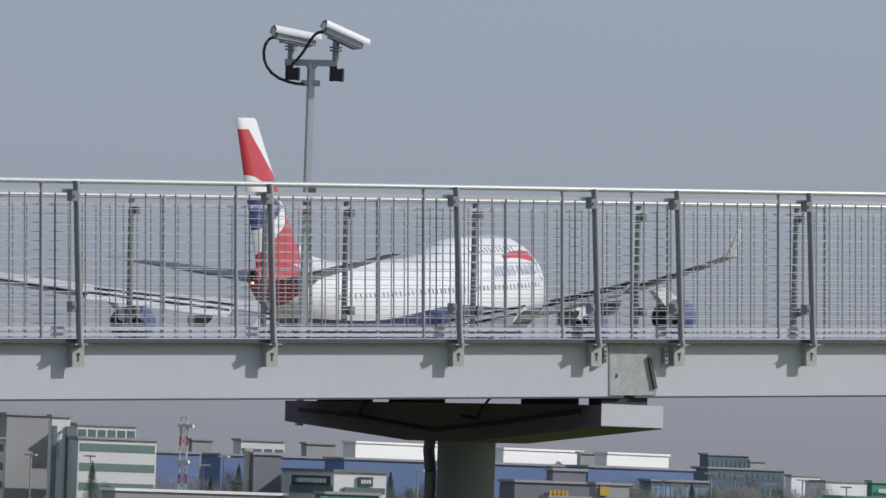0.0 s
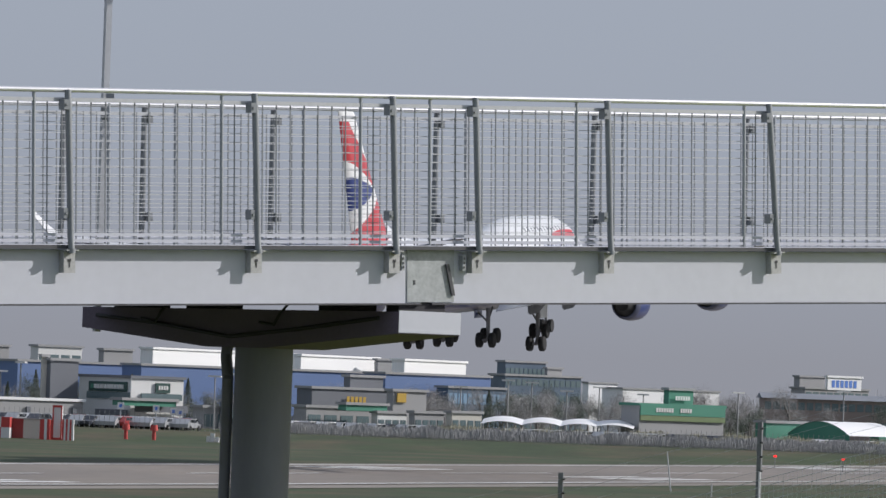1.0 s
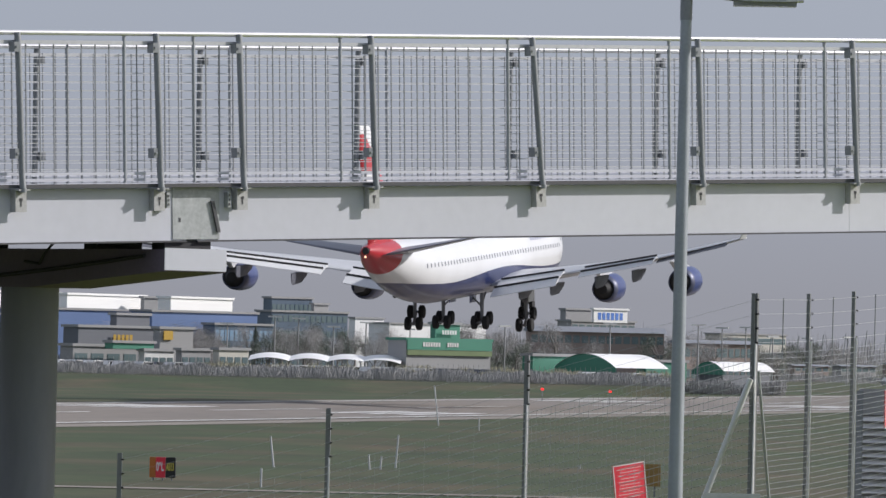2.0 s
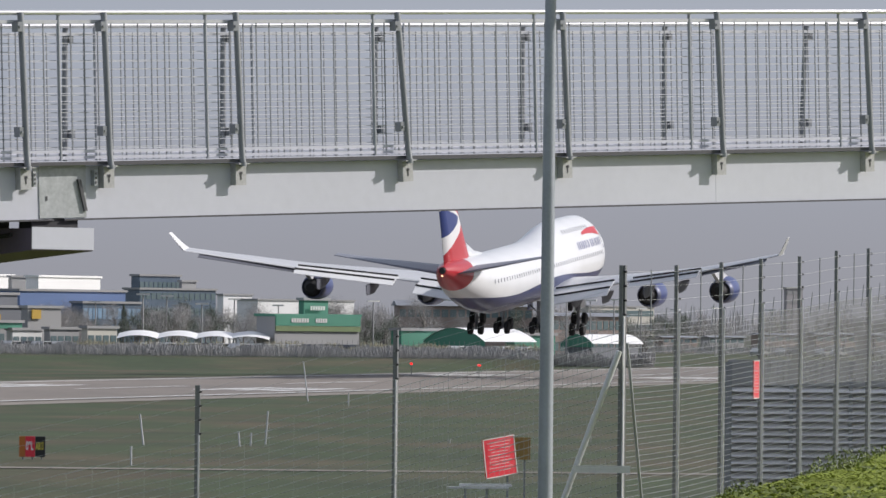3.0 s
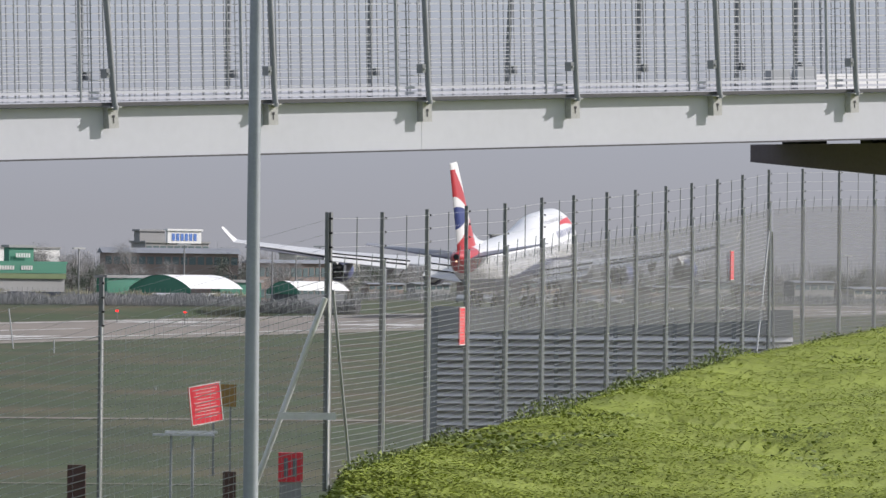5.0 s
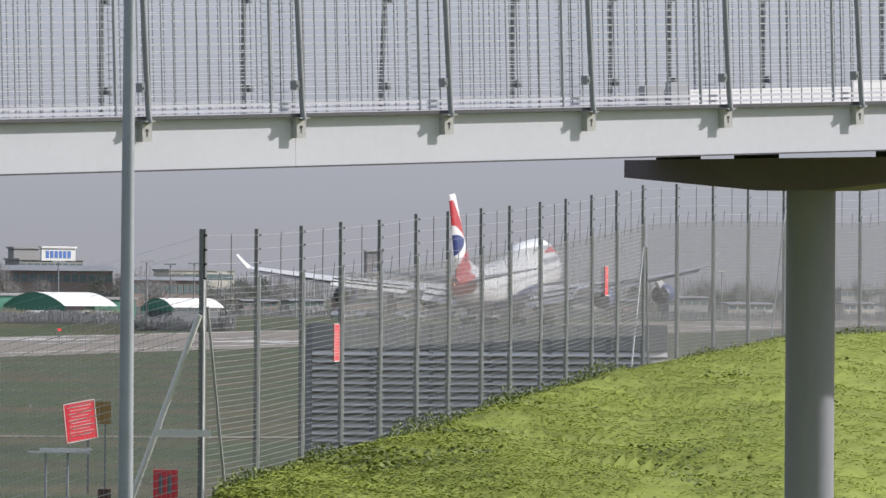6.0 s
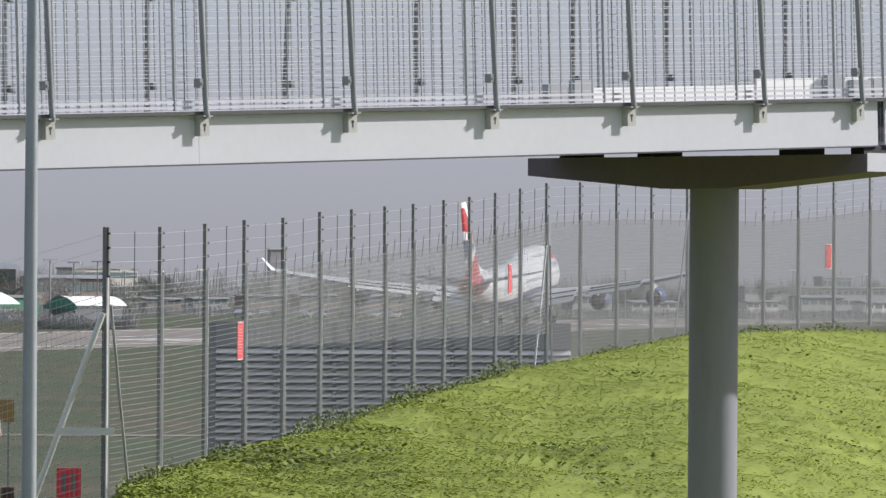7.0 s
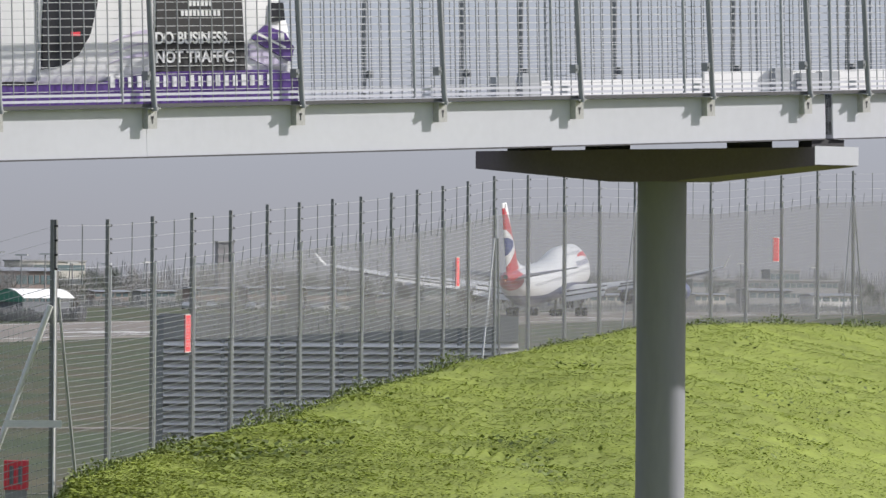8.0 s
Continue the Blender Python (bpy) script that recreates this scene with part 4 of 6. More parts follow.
def dome(b0, b1, v, dist, label):
    root = thing("white_tent", label, "tent", pose((b0 + b1) * dist / 2000, dist, 0, 0, 0, -40), "arched tents")
    x1 = (b1 - b0) * dist / 2000
    x0 = -x1
    g, top = level(dist), EYE + v * dist / 1000
    n = 14
    bm = bmesh.new()
    ring = []
    for y in (0, 3.5, 7, 10.5):
        ring.append([(x0 + (x1 - x0) * k / n, y, g + 2.7 + (top - g - 2.7) * math.sin(math.pi * (0.04 + 0.92 * k / n)) ** 0.8) for k in range(n + 1)])
    loft(bm, ring, closed=False, caps=False)
    part("roof", bm, M_SHEET, root, "white arched fabric roof")
    bm = bmesh.new()
    arch = [(x0 + (x1 - x0) * k / n, 0.15, g + 2.7 + (top - g - 2.7) * math.sin(math.pi * (0.04 + 0.92 * k / n)) ** 0.8) for k in range(n + 1)]
    loft(bm, [[(x, y, g + 2.5) for x, y, z in arch], arch], closed=False, caps=False)
    part("end_wall", bm, M_GREENP, root, "green end wall")
    bm = bmesh.new()
    box(bm, x0 + 0.5, x1 - 0.5, 0.4, 10, g, g + 2.5)
    part("base", bm, M_SLATE, root)
dome(-17.6, -5.6, -0.35, 873, "large white arched tent")
dome(3.4, 9.6, -1.1, 880, "small white arched tent")
r, x0, x1, g, t = building("green lean-to beside the tent", -20.8, -12.5, -0.9, 878, 10, M_GREENP, roof="flat", name="shed")
building("green roofed shed between the tents", -4.0, 3.4, -1.4, 885, 10, M_GREENP, name="shed")
# brown block, sign board, houses
building("long brown brick building with a grey pitched roof", -20.5, 0.0, 2.8, 1000, 16, M_BRICK, floors=3, panes=16, roof="gable", yaw=8)
building("brown brick annexe with pitched roof", 0.5, 14, 1.5, 1040, 16, M_BRICK, floors=2, panes=12, roof="gable")
building("grey block under a roof sign", -15.8, -4.4, 4.3, 1246, 16, M_CONC, floors=4, panes=9)
building("grey lift house beside a roof sign", -15.4, -10.9, 6.0, 1252, 8, M_CONC, base=10)
r, x0, x1, g, t = building("white roof sign with blue writing", -10.7, -5.5, 6.1, 1240, 0.5, M_SHEET, base=11.3, name="roof_sign", parapet=M_SHEET)
bars(r, x0 + 0.9, x1 - 1.0, (11.3 + t) / 2, 1.3, M_SIGNBLUE, 6, y=-0.02)
building("pale office on the skyline", 6, 18, 2.9, 1500, 15, M_CREAM, floors=3)
# tower wall and panes painted pale, as haze would leave them
building("brown tower block on the skyline, haze in its pale colour", 37.0, 39.8, 5.9, 1500, 15, paint("hazed_tower_brown", (0.36, 0.34, 0.35), 0.8), floors=7, panes=3, glass=M_CONC, yaw=30)
rnd = random.Random(8)
b = 18.0
while b < 128:
    w = rnd.uniform(5.5, 9.5)
    kind = rnd.choice((M_BRICK, M_CREAM, M_PALE, M_BRICK, M_CONC))
    building("terraced house with a pitched roof beyond the runway", b, b + w, rnd.uniform(-1.6, -0.4), 1290 + rnd.uniform(-20, 20), 9, kind, floors=2, panes=5, roof="gable", name="house")
    b += w + rnd.uniform(0.3, 1.6)
building("long grey terminal pier beyond the field", 101, 131, 0.9, 1400, 20, M_CONC, floors=3, panes=24)
building("grey terminal block beyond the field", 118, 124, 2.4, 1420, 20, M_CONC, floors=3, panes=6)
building("pale hangar beyond the field", 136, 165, 1.5, 1420, 20, M_PALE, floors=2)


def mast():
    root = thing("lattice_mast", "slim red and white lattice radio mast", "mast", spot_pose(-136.1, 900))
    w = 0.46
    for k in range(11):
        z0, z1 = k * 1.27, (k + 1) * 1.27
        bm = bmesh.new()
        box(bm, -w, w, -w, w, z1 - 0.05, z1)
        sec = part("section", bm, M_REDW if k in (0, 1, 2, 4, 8) else M_PALE, root)
        mat = M_REDW if k in (0, 1, 2, 4, 8) else M_PALE
        for x, y in ((-w, -w), (w, -w), (w, w), (-w, w)):
            bm = bmesh.new()
            tube(bm, (x, y, z0), (x, y, z1), 0.07, seg=5)
            part("leg", bm, mat, sec)
        for q in (-1, 1):
            bm = bmesh.new()
            tube(bm, (-w * q, -w, z0), (w * q, -w, z1), 0.05, seg=5)
            part("brace", bm, mat, sec)
            bm = bmesh.new()
            tube(bm, (-w, -w * q, z0), (-w, w * q, z1), 0.05, seg=5)
            part("brace", bm, mat, sec)
    for z, off in ((3.8, -0.5), (7.8, -0.2), (12.6, 0.25)):
        bm = bmesh.new()
        box(bm, off - 1.0, off + 1.0, -0.9, 0.9, z, z + 0.42)
        part("platform", bm, M_PALE, root, "pale platform", bevel=0.03)


def spot_pose(b, d, z=None):
    return pose(b * d / 1000, d, level(d) if z is None else z)


mast()


def street_light_far(hgt):
    root = thing("airport_lamp", "tall slender grey floodlight column beyond the field", "lamp post", pose(0, -50, 0), "far lamp posts")
    bm = bmesh.new()
    tube(bm, (0, 0, 0), (0, 0, hgt), 0.13, 0.09, seg=6)
    part("column", bm, M_CONC, root)
    bm = bmesh.new()
    box(bm, -0.9, 0.9, -0.2, 0.2, hgt - 0.1, hgt + 0.12)
    part("head", bm, M_PALE, root)
    return root


lamp0 = street_light_far(9.0)
rnd = random.Random(3)
spots = [(-159, 930), (-150, 930), (-133, 850), (-130, 850), (-101, 850), (-97.5, 850), (-91, 850), (-64.5, 930), (-57.5, 930), (-54, 930), (-48.8, 930), (-44, 1000), (-37.5, 1000), (-23.5, 930), (-8, 900), (5, 880), (8.5, 950), (12, 980), (16, 960), (21, 1150), (27, 1150), (35, 1150), (46, 1150), (52, 1150), (61, 1200), (70, 1200), (90, 1200), (104, 1200), (115, 1200), (126, 1200)]
lamp0.matrix_basis = spot_pose(-166, 930)
for b, d in spots:
    copy_thing(lamp0, spot_pose(b, d) @ pose(0, 0, 0, 0, 0, rnd.uniform(-40, 40)) @ pose(0, 0, rnd.uniform(-1.5, 0)))


def tree(seed, mat, fir, label):
    """Tapered trunk, limbs and a ragged crown of many small twig clumps."""
    rnd = random.Random(seed)
    root = thing("tree", label, "tree", None, "far trees")
    bm = bmesh.new()
    tube(bm, (0, 0, -0.3), (0.1, 0, 5.4), 0.26, 0.09, seg=7)
    limbs = []
    for k in range(0 if fir else 9):
        a, z = rnd.uniform(0, math.tau), rnd.uniform(2.2, 5.0)
        e = Vector((math.cos(a) * rnd.uniform(1.2, 2.6), math.sin(a) * rnd.uniform(1.2, 2.6), z + rnd.uniform(1.0, 3.0)))
        tube(bm, (0.05, 0, z), e, 0.09, 0.03, seg=5)
        limbs.append(e)
    part("trunk", bm, M_BARK, root)
    verts, faces = [], []
    for k in range(4200):
        if fir:
            z = rnd.uniform(0.8, 8.6)
            r = (8.8 - z) * 0.24 * rnd.uniform(0.2, 1.1)
            a = rnd.uniform(0, math.tau)
            c = Vector((r * math.cos(a), r * math.sin(a), z))
        else:
            e = rnd.choice(limbs)
            c = e + Vector((rnd.gauss(0, 0.62), rnd.gauss(0, 0.62), rnd.gauss(-0.1, 0.6)))
        s = rnd.uniform(0.05, 0.12) if mat is M_FIR else rnd.uniform(0.2, 0.5)
        u = Vector((rnd.gauss(0, 1), rnd.gauss(0, 1), rnd.gauss(0.5, 1))).normalized() * s
        w = Vector((rnd.gauss(0, 1), rnd.gauss(0, 1), rnd.gauss(0, 1))).normalized() * (s if mat is M_FIR else 0.02)
        n = len(verts)
        verts += [c - u, c + w * 0.6, c + u, c - w * 0.6]
        faces.append((n, n + 1, n + 2, n + 3))
    me = bpy.data.meshes.new("crown")
    me.from_pydata([tuple(v) for v in verts], [], faces)
    me.materials.append(mat)
    ob = new("crown", me)
    ob.parent = root
    return root


TREES = [tree(1, M_TWIG, False, "bare spring tree with brownish twigs"), tree(2, M_TWIG, False, "bare spring tree with brownish twigs"), tree(3, M_FIR, True, "dark narrow conifer beyond the airfield"), tree(4, M_FIR, False, "dark green round tree beyond the airfield")]
rnd = random.Random(12)
used = [False] * 4


def plant(i, b, d, s):
    m = spot_pose(b, d) @ pose(0, 0, 0, 0, 0, rnd.uniform(0, 360))
    if not used[i]:
        used[i] = True
        TREES[i].matrix_basis, TREES[i].scale = m, (s, s, s)
        TREES[i].location = m.translation
        return
    ob = copy_thing(TREES[i], m)
    ob.scale = (s, s, s)


for k in range(95):  # belts before the works
    b = rnd.uniform(-150, -60)
    plant(rnd.choice((2, 3, 0, 2, 1, 3)), b, rnd.uniform(905, 1040), rnd.uniform(0.5, 0.95))
for k in range(65):
    b = rnd.uniform(-62, 20)
    plant(rnd.choice((0, 1, 0, 1, 3)), b, rnd.uniform(920, 1180), rnd.uniform(0.7, 1.05))
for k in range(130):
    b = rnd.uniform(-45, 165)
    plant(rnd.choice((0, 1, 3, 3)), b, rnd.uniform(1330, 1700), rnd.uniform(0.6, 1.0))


# low grassed rise before the far boundary
RISE = 1.15
bm = bmesh.new()
rows = []
for b in np.linspace(-185, 2, 30):
    k = b / 1000
    edge = 207 * ((0.9668 + 0.2554 * k) / (0.2554 - 0.9668 * k) * 0.9668 + 0.2554)  # far edge of the runway
    y0 = min(max(762, edge + 3), 806)
    rows.append([bm.verts.new((k * y, y, level(y) + h)) for y, h in ((y0, -0.05), (y0 + 0.4 * (811 - y0), 0.35), (y0 + 0.8 * (811 - y0), 0.95), (811, RISE), (869, RISE), (875, -0.05))])
for p, q in zip(rows, rows[1:]):
    for k in range(5):
        bm.faces.new((p[k], q[k], q[k + 1], p[k + 1])).smooth = True
solid("grass_rise", bm, M_GRASS, "low grassed rise along the far boundary", "ground", kind="structure")


def scrub(name, b0, b1, d0, d1, tall, count, mat, label, seed):
    rnd = np.random.RandomState(seed)
    verts, faces = [], []
    for k in range(count):
        b, d = rnd.uniform(b0, b1), rnd.uniform(d0, d1)
        h = tall * rnd.uniform(0.3, 1.0) * (0.75 + 0.5 * noise.noise(Vector((b * 0.35, d * 0.02, 0))))
        p = Vector((b * d / 1000, d, level(d) + (RISE if b < 2 and d < 870 else 0) + rnd.uniform(0, 0.25) * tall))
        a = rnd.uniform(0, math.tau)
        w = Vector((math.cos(a), math.sin(a), 0)) * rnd.uniform(0.012, 0.04)
        top = p + Vector((rnd.uniform(-0.3, 0.3), 0, h))
        n = len(verts)
        verts += [p - w * 0.4, p + w * 0.4, top + w, top - w]
        faces.append((n, n + 1, n + 2, n + 3))
    me = bpy.data.meshes.new(name)
    me.from_pydata([tuple(v) for v in verts], [], faces)
    me.materials.append(mat)
    tagged(new(name, me), label, "scrub", kind="stuff")


scrub("hedge", -100, 2, 815, 850, 1.45, 60000, M_SCRUB, "grey leafless scrub along the far boundary", 1)
scrub("low_scrub", -70, 2, 850, 868, 1.7, 14000, paint("yellow_scrub", (0.36, 0.34, 0.24), 0.9, vary=0.2, island=0.3), "yellowish rough grass before the hire car park", 2)
scrub("tent_hedge", 2, 18, 866, 876, 2.0, 7000, M_SCRUB, "grey leafless scrub before the tents", 7)
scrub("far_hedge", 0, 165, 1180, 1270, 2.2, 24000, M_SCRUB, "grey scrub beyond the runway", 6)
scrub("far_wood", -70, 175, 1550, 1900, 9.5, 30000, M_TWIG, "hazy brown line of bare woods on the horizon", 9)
bm = bmesh.new()
for b in np.arange(-175, 1.5, 0.75):
    p = spot(b, 812, 0)
    tube(bm, (p.x, p.y, level(812) + RISE), (p.x, p.y, level(812) + RISE + 2.2), 0.03, seg=4, caps=False)
tagged(solid("boundary_fence", bm, M_CONC, "grey post fence along the far boundary", "fence"), kind="stuff")


def car(colour):
    root = thing("parked_car", "small parked car in the hire car park", "car", pose(0, -55, 0), "parked cars")
    bm = bmesh.new()
    prof = [(-2.1, 0.35), (2.1, 0.35), (2.15, 0.75), (1.2, 0.92), (0.6, 1.42), (-1.2, 1.45), (-1.9, 0.98), (-2.15, 0.8)]
    loft(bm, [[(x, y, z) for x, z in prof] for y in (-0.85, 0.85)], smooth=False)
    part("body", bm, colour, root, bevel=0.04)
    for y in (-0.87, 0.86):
        bm = bmesh.new()
        box(bm, -1.3, 0.75, y, y + 0.015, 0.97, 1.33)
        part("window", bm, M_PANE_CAR, root)
        for x in (-1.35, 1.35):
            bm = bmesh.new()
            tube(bm, (x, y - 0.05, 0.32), (x, y + 0.06, 0.32), 0.32, seg=12)
            part("wheel", bm, M_BLACK, root)
    return root


M_PANE_CAR = paint("car_glass", (0.03, 0.035, 0.04), 0.15)
CARS = [car(paint(n, c, 0.3, 0.2, coat=0.5)) for n, c in (("car_silver", (0.45, 0.46, 0.47)), ("car_dark", (0.05, 0.055, 0.07)), ("car_red", (0.35, 0.04, 0.04)), ("car_white", (0.75, 0.75, 0.74)))]
rnd = random.Random(21)
first = [True] * 4
for b0, b1, d, n in ((-164, -104, 816, 34), (-160, -104, 824, 30), (-121, -103, 832, 9), (-90, -68, 862, 9), (-60, -24, 858, 16), (-12, 0, 858, 5), (32, 60, 1172, 9)):
    for k in range(n):
        i = rnd.choice((0, 0, 0, 1, 2, 3, 3, 0, 1))
        m = spot_pose(b0 + (b1 - b0) * (k + rnd.uniform(0.1, 0.6)) / n, d + rnd.uniform(-2, 2)) @ pose(0, 0, RISE if b1 < 2 else 0, 0, 0, rnd.choice((60, 65, 70, 75, 245)))
        if first[i]:
            first[i] = False
            CARS[i].matrix_basis = m
        else:
            copy_thing(CARS[i], m)

# ---- things on the airfield ----
def chequers(b, v0, v1, d, w, name, label, cols, rows):
    root = thing(name, label, "beacon hut", spot_pose(b, d))
    h = (v1 - v0) * d / 1000
    for i in range(cols):
        for j in range(rows):
            bm = bmesh.new()
            box(bm, i * w / cols, (i + 1) * w / cols, 0, 2.0, j * h / rows, (j + 1) * h / rows)
            part("panel", bm, (M_REDW, M_PALE)[(i + j) % 2], root)


chequers(-136.5, -6.7, -3.6, 760, 3.9, "chequered_hut", "red and white chequered equipment hut on the grass", 4, 2)
root = thing("equipment_hut", "equipment hut in broad dull red and cream panels", "hut", spot_pose(-131.6, 762))
for x0, x1, mat, label in ((0, 1.75, paint("dull_red", (0.27, 0.05, 0.045), 0.7, vary=0.15), "dull red panel"), (1.75, 3.6, M_CREAM, "cream panel"), (3.6, 5.2, M_REDW, "red panel")):
    bm = bmesh.new()
    box(bm, x0, x1 - 0.01, 0, 2, 0, 2.2)
    part("panel", bm, mat, root, label, bevel=0.02)
bm = bmesh.new()
box(bm, -0.1, 5.3, -0.1, 2.1, 2.2, 2.3)
part("roof", bm, M_CONC, root)
root = thing("marker_tower", "tall white marker box framed in red on the grass", "marker", spot_pose(-124.3, 757))
bm = bmesh.new()
box(bm, -0.5, 0.5, 0, 0.9, 0, 3.85)
part("core", bm, M_PALE, root, bevel=0.02)
for x0, x1, z0, z1 in ((-0.55, -0.4, 0, 3.9), (0.4, 0.55, 0, 3.9), (-0.4, 0.4, 3.65, 3.9), (-0.4, 0.4, 0, 0.25)):
    bm = bmesh.new()
    box(bm, x0, x1, -0.06, -0.003, z0, z1)
    part("frame_bar", bm, M_REDW, root, "red edging")
for b, w, h, n in ((-122.7, 1.3, 2.35, 6), (-126.0, 0.9, 2.3, 3)):
    root = thing("striped_marker", "red and white striped marker box on the grass", "marker", spot_pose(b, 755), "striped markers")
    for j in range(n):
        bm = bmesh.new()
        box(bm, -w / 2 + w * j / n, -w / 2 + w * (j + 1) / n, 0, 0.7, 0, h)
        part("stripe", bm, (M_REDW, M_PALE)[j % 2], root)
for b in (-114.0, -109.8):
    root = thing("antenna_post", "stubby red antenna post with a wide head on the grass", "post", spot_pose(b, 775), "antenna posts")
    bm = bmesh.new()
    tube(bm, (0, 0, 0), (0, 0, 1.5), 0.24, 0.2, seg=12)
    part("stem", bm, M_REDW, root)
    bm = bmesh.new()
    tube(bm, (0, 0, 1.3), (0, 0, 1.95), 0.46, 0.40, seg=14)
    part("head", bm, M_REDW, root)
root = thing("white_cabinet", "small white equipment cabinet on the grass", "cabinet", spot_pose(-101.1, 775))
for x, w, h in ((-0.5, 0.35, 0.9), (0.0, 0.5, 1.25), (0.55, 0.4, 0.8)):
    bm = bmesh.new()
    box(bm, x - w / 2, x + w / 2, 0, 0.5, 0, h)
    part("box", bm, M_PALE, root, bevel=0.02)
for b, h in ((-114.9, 3.1), (-109.6, 2.9), (-107.0, 2.6), (-106.0, 2.5)):
    root = thing("parking_sign", "small white sign on a thin post in the car park", "sign", pose(b * 0.83, 830, level(830) + RISE), "parking signs")
    bm = bmesh.new()
    tube(bm, (0, 0, 0), (0, 0, h), 0.07, seg=8)
    part("post", bm, M_GALV, root)
    bm = bmesh.new()
    box(bm, -0.4, 0.4, -0.12, -0.075, h - 0.85, h)
    part("plate", bm, M_PALE, root, bevel=0.01)
    bm = bmesh.new()
    box(bm, -0.16, 0.16, -0.14, -0.121, h - 0.62, h - 0.22)
    part("writing_bar", bm, M_SIGNBLUE, root)
root = thing("runway_sign", "red runway holding sign beside a black taxiway sign on the grass", "sign", spot_pose(-73.6, 292))
for x0, x1, m in ((-0.56, -0.3, paint("sign_orange", (0.5, 0.16, 0.03), 0.6)), (-0.29, 0.12, M_RED), (0.14, 0.56, M_BLACK)):
    bm = bmesh.new()
    box(bm, x0, x1, -0.1, 0.1, 0.12, 1.0)
    panel = part("panel", bm, m, root, bevel=0.01)
turn = Matrix(((1, 0, 0, 0), (0, 0, -1, 0), (0, 1, 0, 0), (0, 0, 0, 1)))
letters("09L", 0.42, M_WHITE, root, Matrix.Translation((-0.27, -0.115, 0.42)) @ turn @ Matrix.Diagonal((0.52, 1.25, 1, 1)))
letters("AB13", 0.36, paint("sign_lemon", (0.75, 0.62, 0.10), 0.5), root, Matrix.Translation((0.16, -0.115, 0.44)) @ turn @ Matrix.Diagonal((0.42, 1.25, 1, 1)))
for x in (-0.4, 0.0, 0.4):
    bm = bmesh.new()
    box(bm, x - 0.03, x + 0.03, -0.03, 0.03, 0, 0.13)
    part("leg", bm, M_POST, root)

M_REDLAMP = glow("red_lamp", (1.0, 0.02, 0.02), 1.6)
for b, v, d in ((-7.8, -6.0, 700), (-17.8, -5.9, 720), (12.3, -5.5, 780)):
    root = thing("red_lamp", "lit red obstruction lamp on a thin stake", "lamp", spot_pose(b, d), "red lamps")
    z = EYE + v * d / 1000 - level(d)
    bm = bmesh.new()
    tube(bm, (0, 0, 0), (0, 0, z), 0.04, seg=6)
    part("stake", bm, M_POST, root)
    bm = bmesh.new()
    box(bm, -0.15, 0.15, -0.1, 0.1, z, z + 0.2)
    part("lens", bm, M_REDLAMP, root, "glowing red lens", bevel=0.05)

# leaning stakes in the grass before the runway
for b, top, d, lean in ((-33.0, -5.6, 512, -7), (-39.2, -13.0, 335, 4), (-27.0, -10.2, 490, 0), (-59.0, -18.4, 283, 0), (-57.2, -13.6, 330, -7), (-43.0, -16.0, 328, -5), (-41.4, -16.2, 330, 3), (-12.0, -16.8, 345, 0), (1.5, -9.0, 560, 0)):
    h = EYE + top * d / 1000 - level(d)
    bm = bmesh.new()
    tube(bm, (0, 0, -0.2), (0, 0, h), 0.05, 0.045, seg=8)
    solid("marker_stake", bm, M_WIRE, "thin pale stake leaning in the grass", "stake", pose(b * d / 1000, d, level(d), 0, lean, 0), "marker stakes")

# equipment behind the fence corner
def trestle(b, d, top, w):
    root = thing("lamp_trestle", "low metal trestle with a flat top behind the fence", "trestle", pose(b * d / 1000, d, 0))
    bm = bmesh.new()
    box(bm, -w / 2, w / 2, -0.08, 0.08, top - 0.03, top)
    box(bm, -w * 0.3, w * 0.55, -0.02, 0.06, top + 0.01, top + 0.05)
    part("top", bm, M_WIRE_NEW, root, bevel=0.005)
    for x in (-w * 0.2, w * 0.15):
        bm = bmesh.new()
        tube(bm, (x, 0, 0), (x, 0, top - 0.03), 0.022, seg=8)
        part("leg", bm, M_GALV, root)
    return root


trestle(-7.8, 107, EYE - 23.8 * 0.107, 0.98)
M_AMBER = paint("amber_board", (0.34, 0.20, 0.05), 0.6, vary=0.2, size=3)
root = thing("yellow_board", "yellow equipment board on posts behind the fence", "board", pose(-2.2 * 0.2, 200, 0))
bm = bmesh.new()
z = EYE - 17.8 * 0.2
box(bm, -0.3, 0.42, -0.03, 0.03, z - 0.38, z + 0.27)
part("panel", bm, M_AMBER, root)
for x in (-0.25, 0.25):
    bm = bmesh.new()
    box(bm, x - 0.03, x + 0.03, 0.031, 0.08, 0, z)
    part("post", bm, M_POST, root)
root = thing("red_cabinet", "rounded red equipment cabinet behind the fence", "cabinet", pose(8.0 * 0.1, 100, 0))
z1, z0 = EYE - 26.4 * 0.1, EYE - 30.7 * 0.1
bm = bmesh.new()
box(bm, -0.18, 0.18, -0.12, 0.12, z0, z1)
part("body", bm, M_RED, root, bevel=0.06)
bm = bmesh.new()
box(bm, -0.16, 0.16, -0.1, 0.1, 0.0, z0)
part("plinth", bm, M_CONC, root)
for x in (-0.07, 0.06):
    bm = bmesh.new()
    box(bm, x - 0.03, x + 0.03, -0.128, -0.119, z0 + 0.08, z1 - 0.08)
    part("vent", bm, M_SLATE, root)
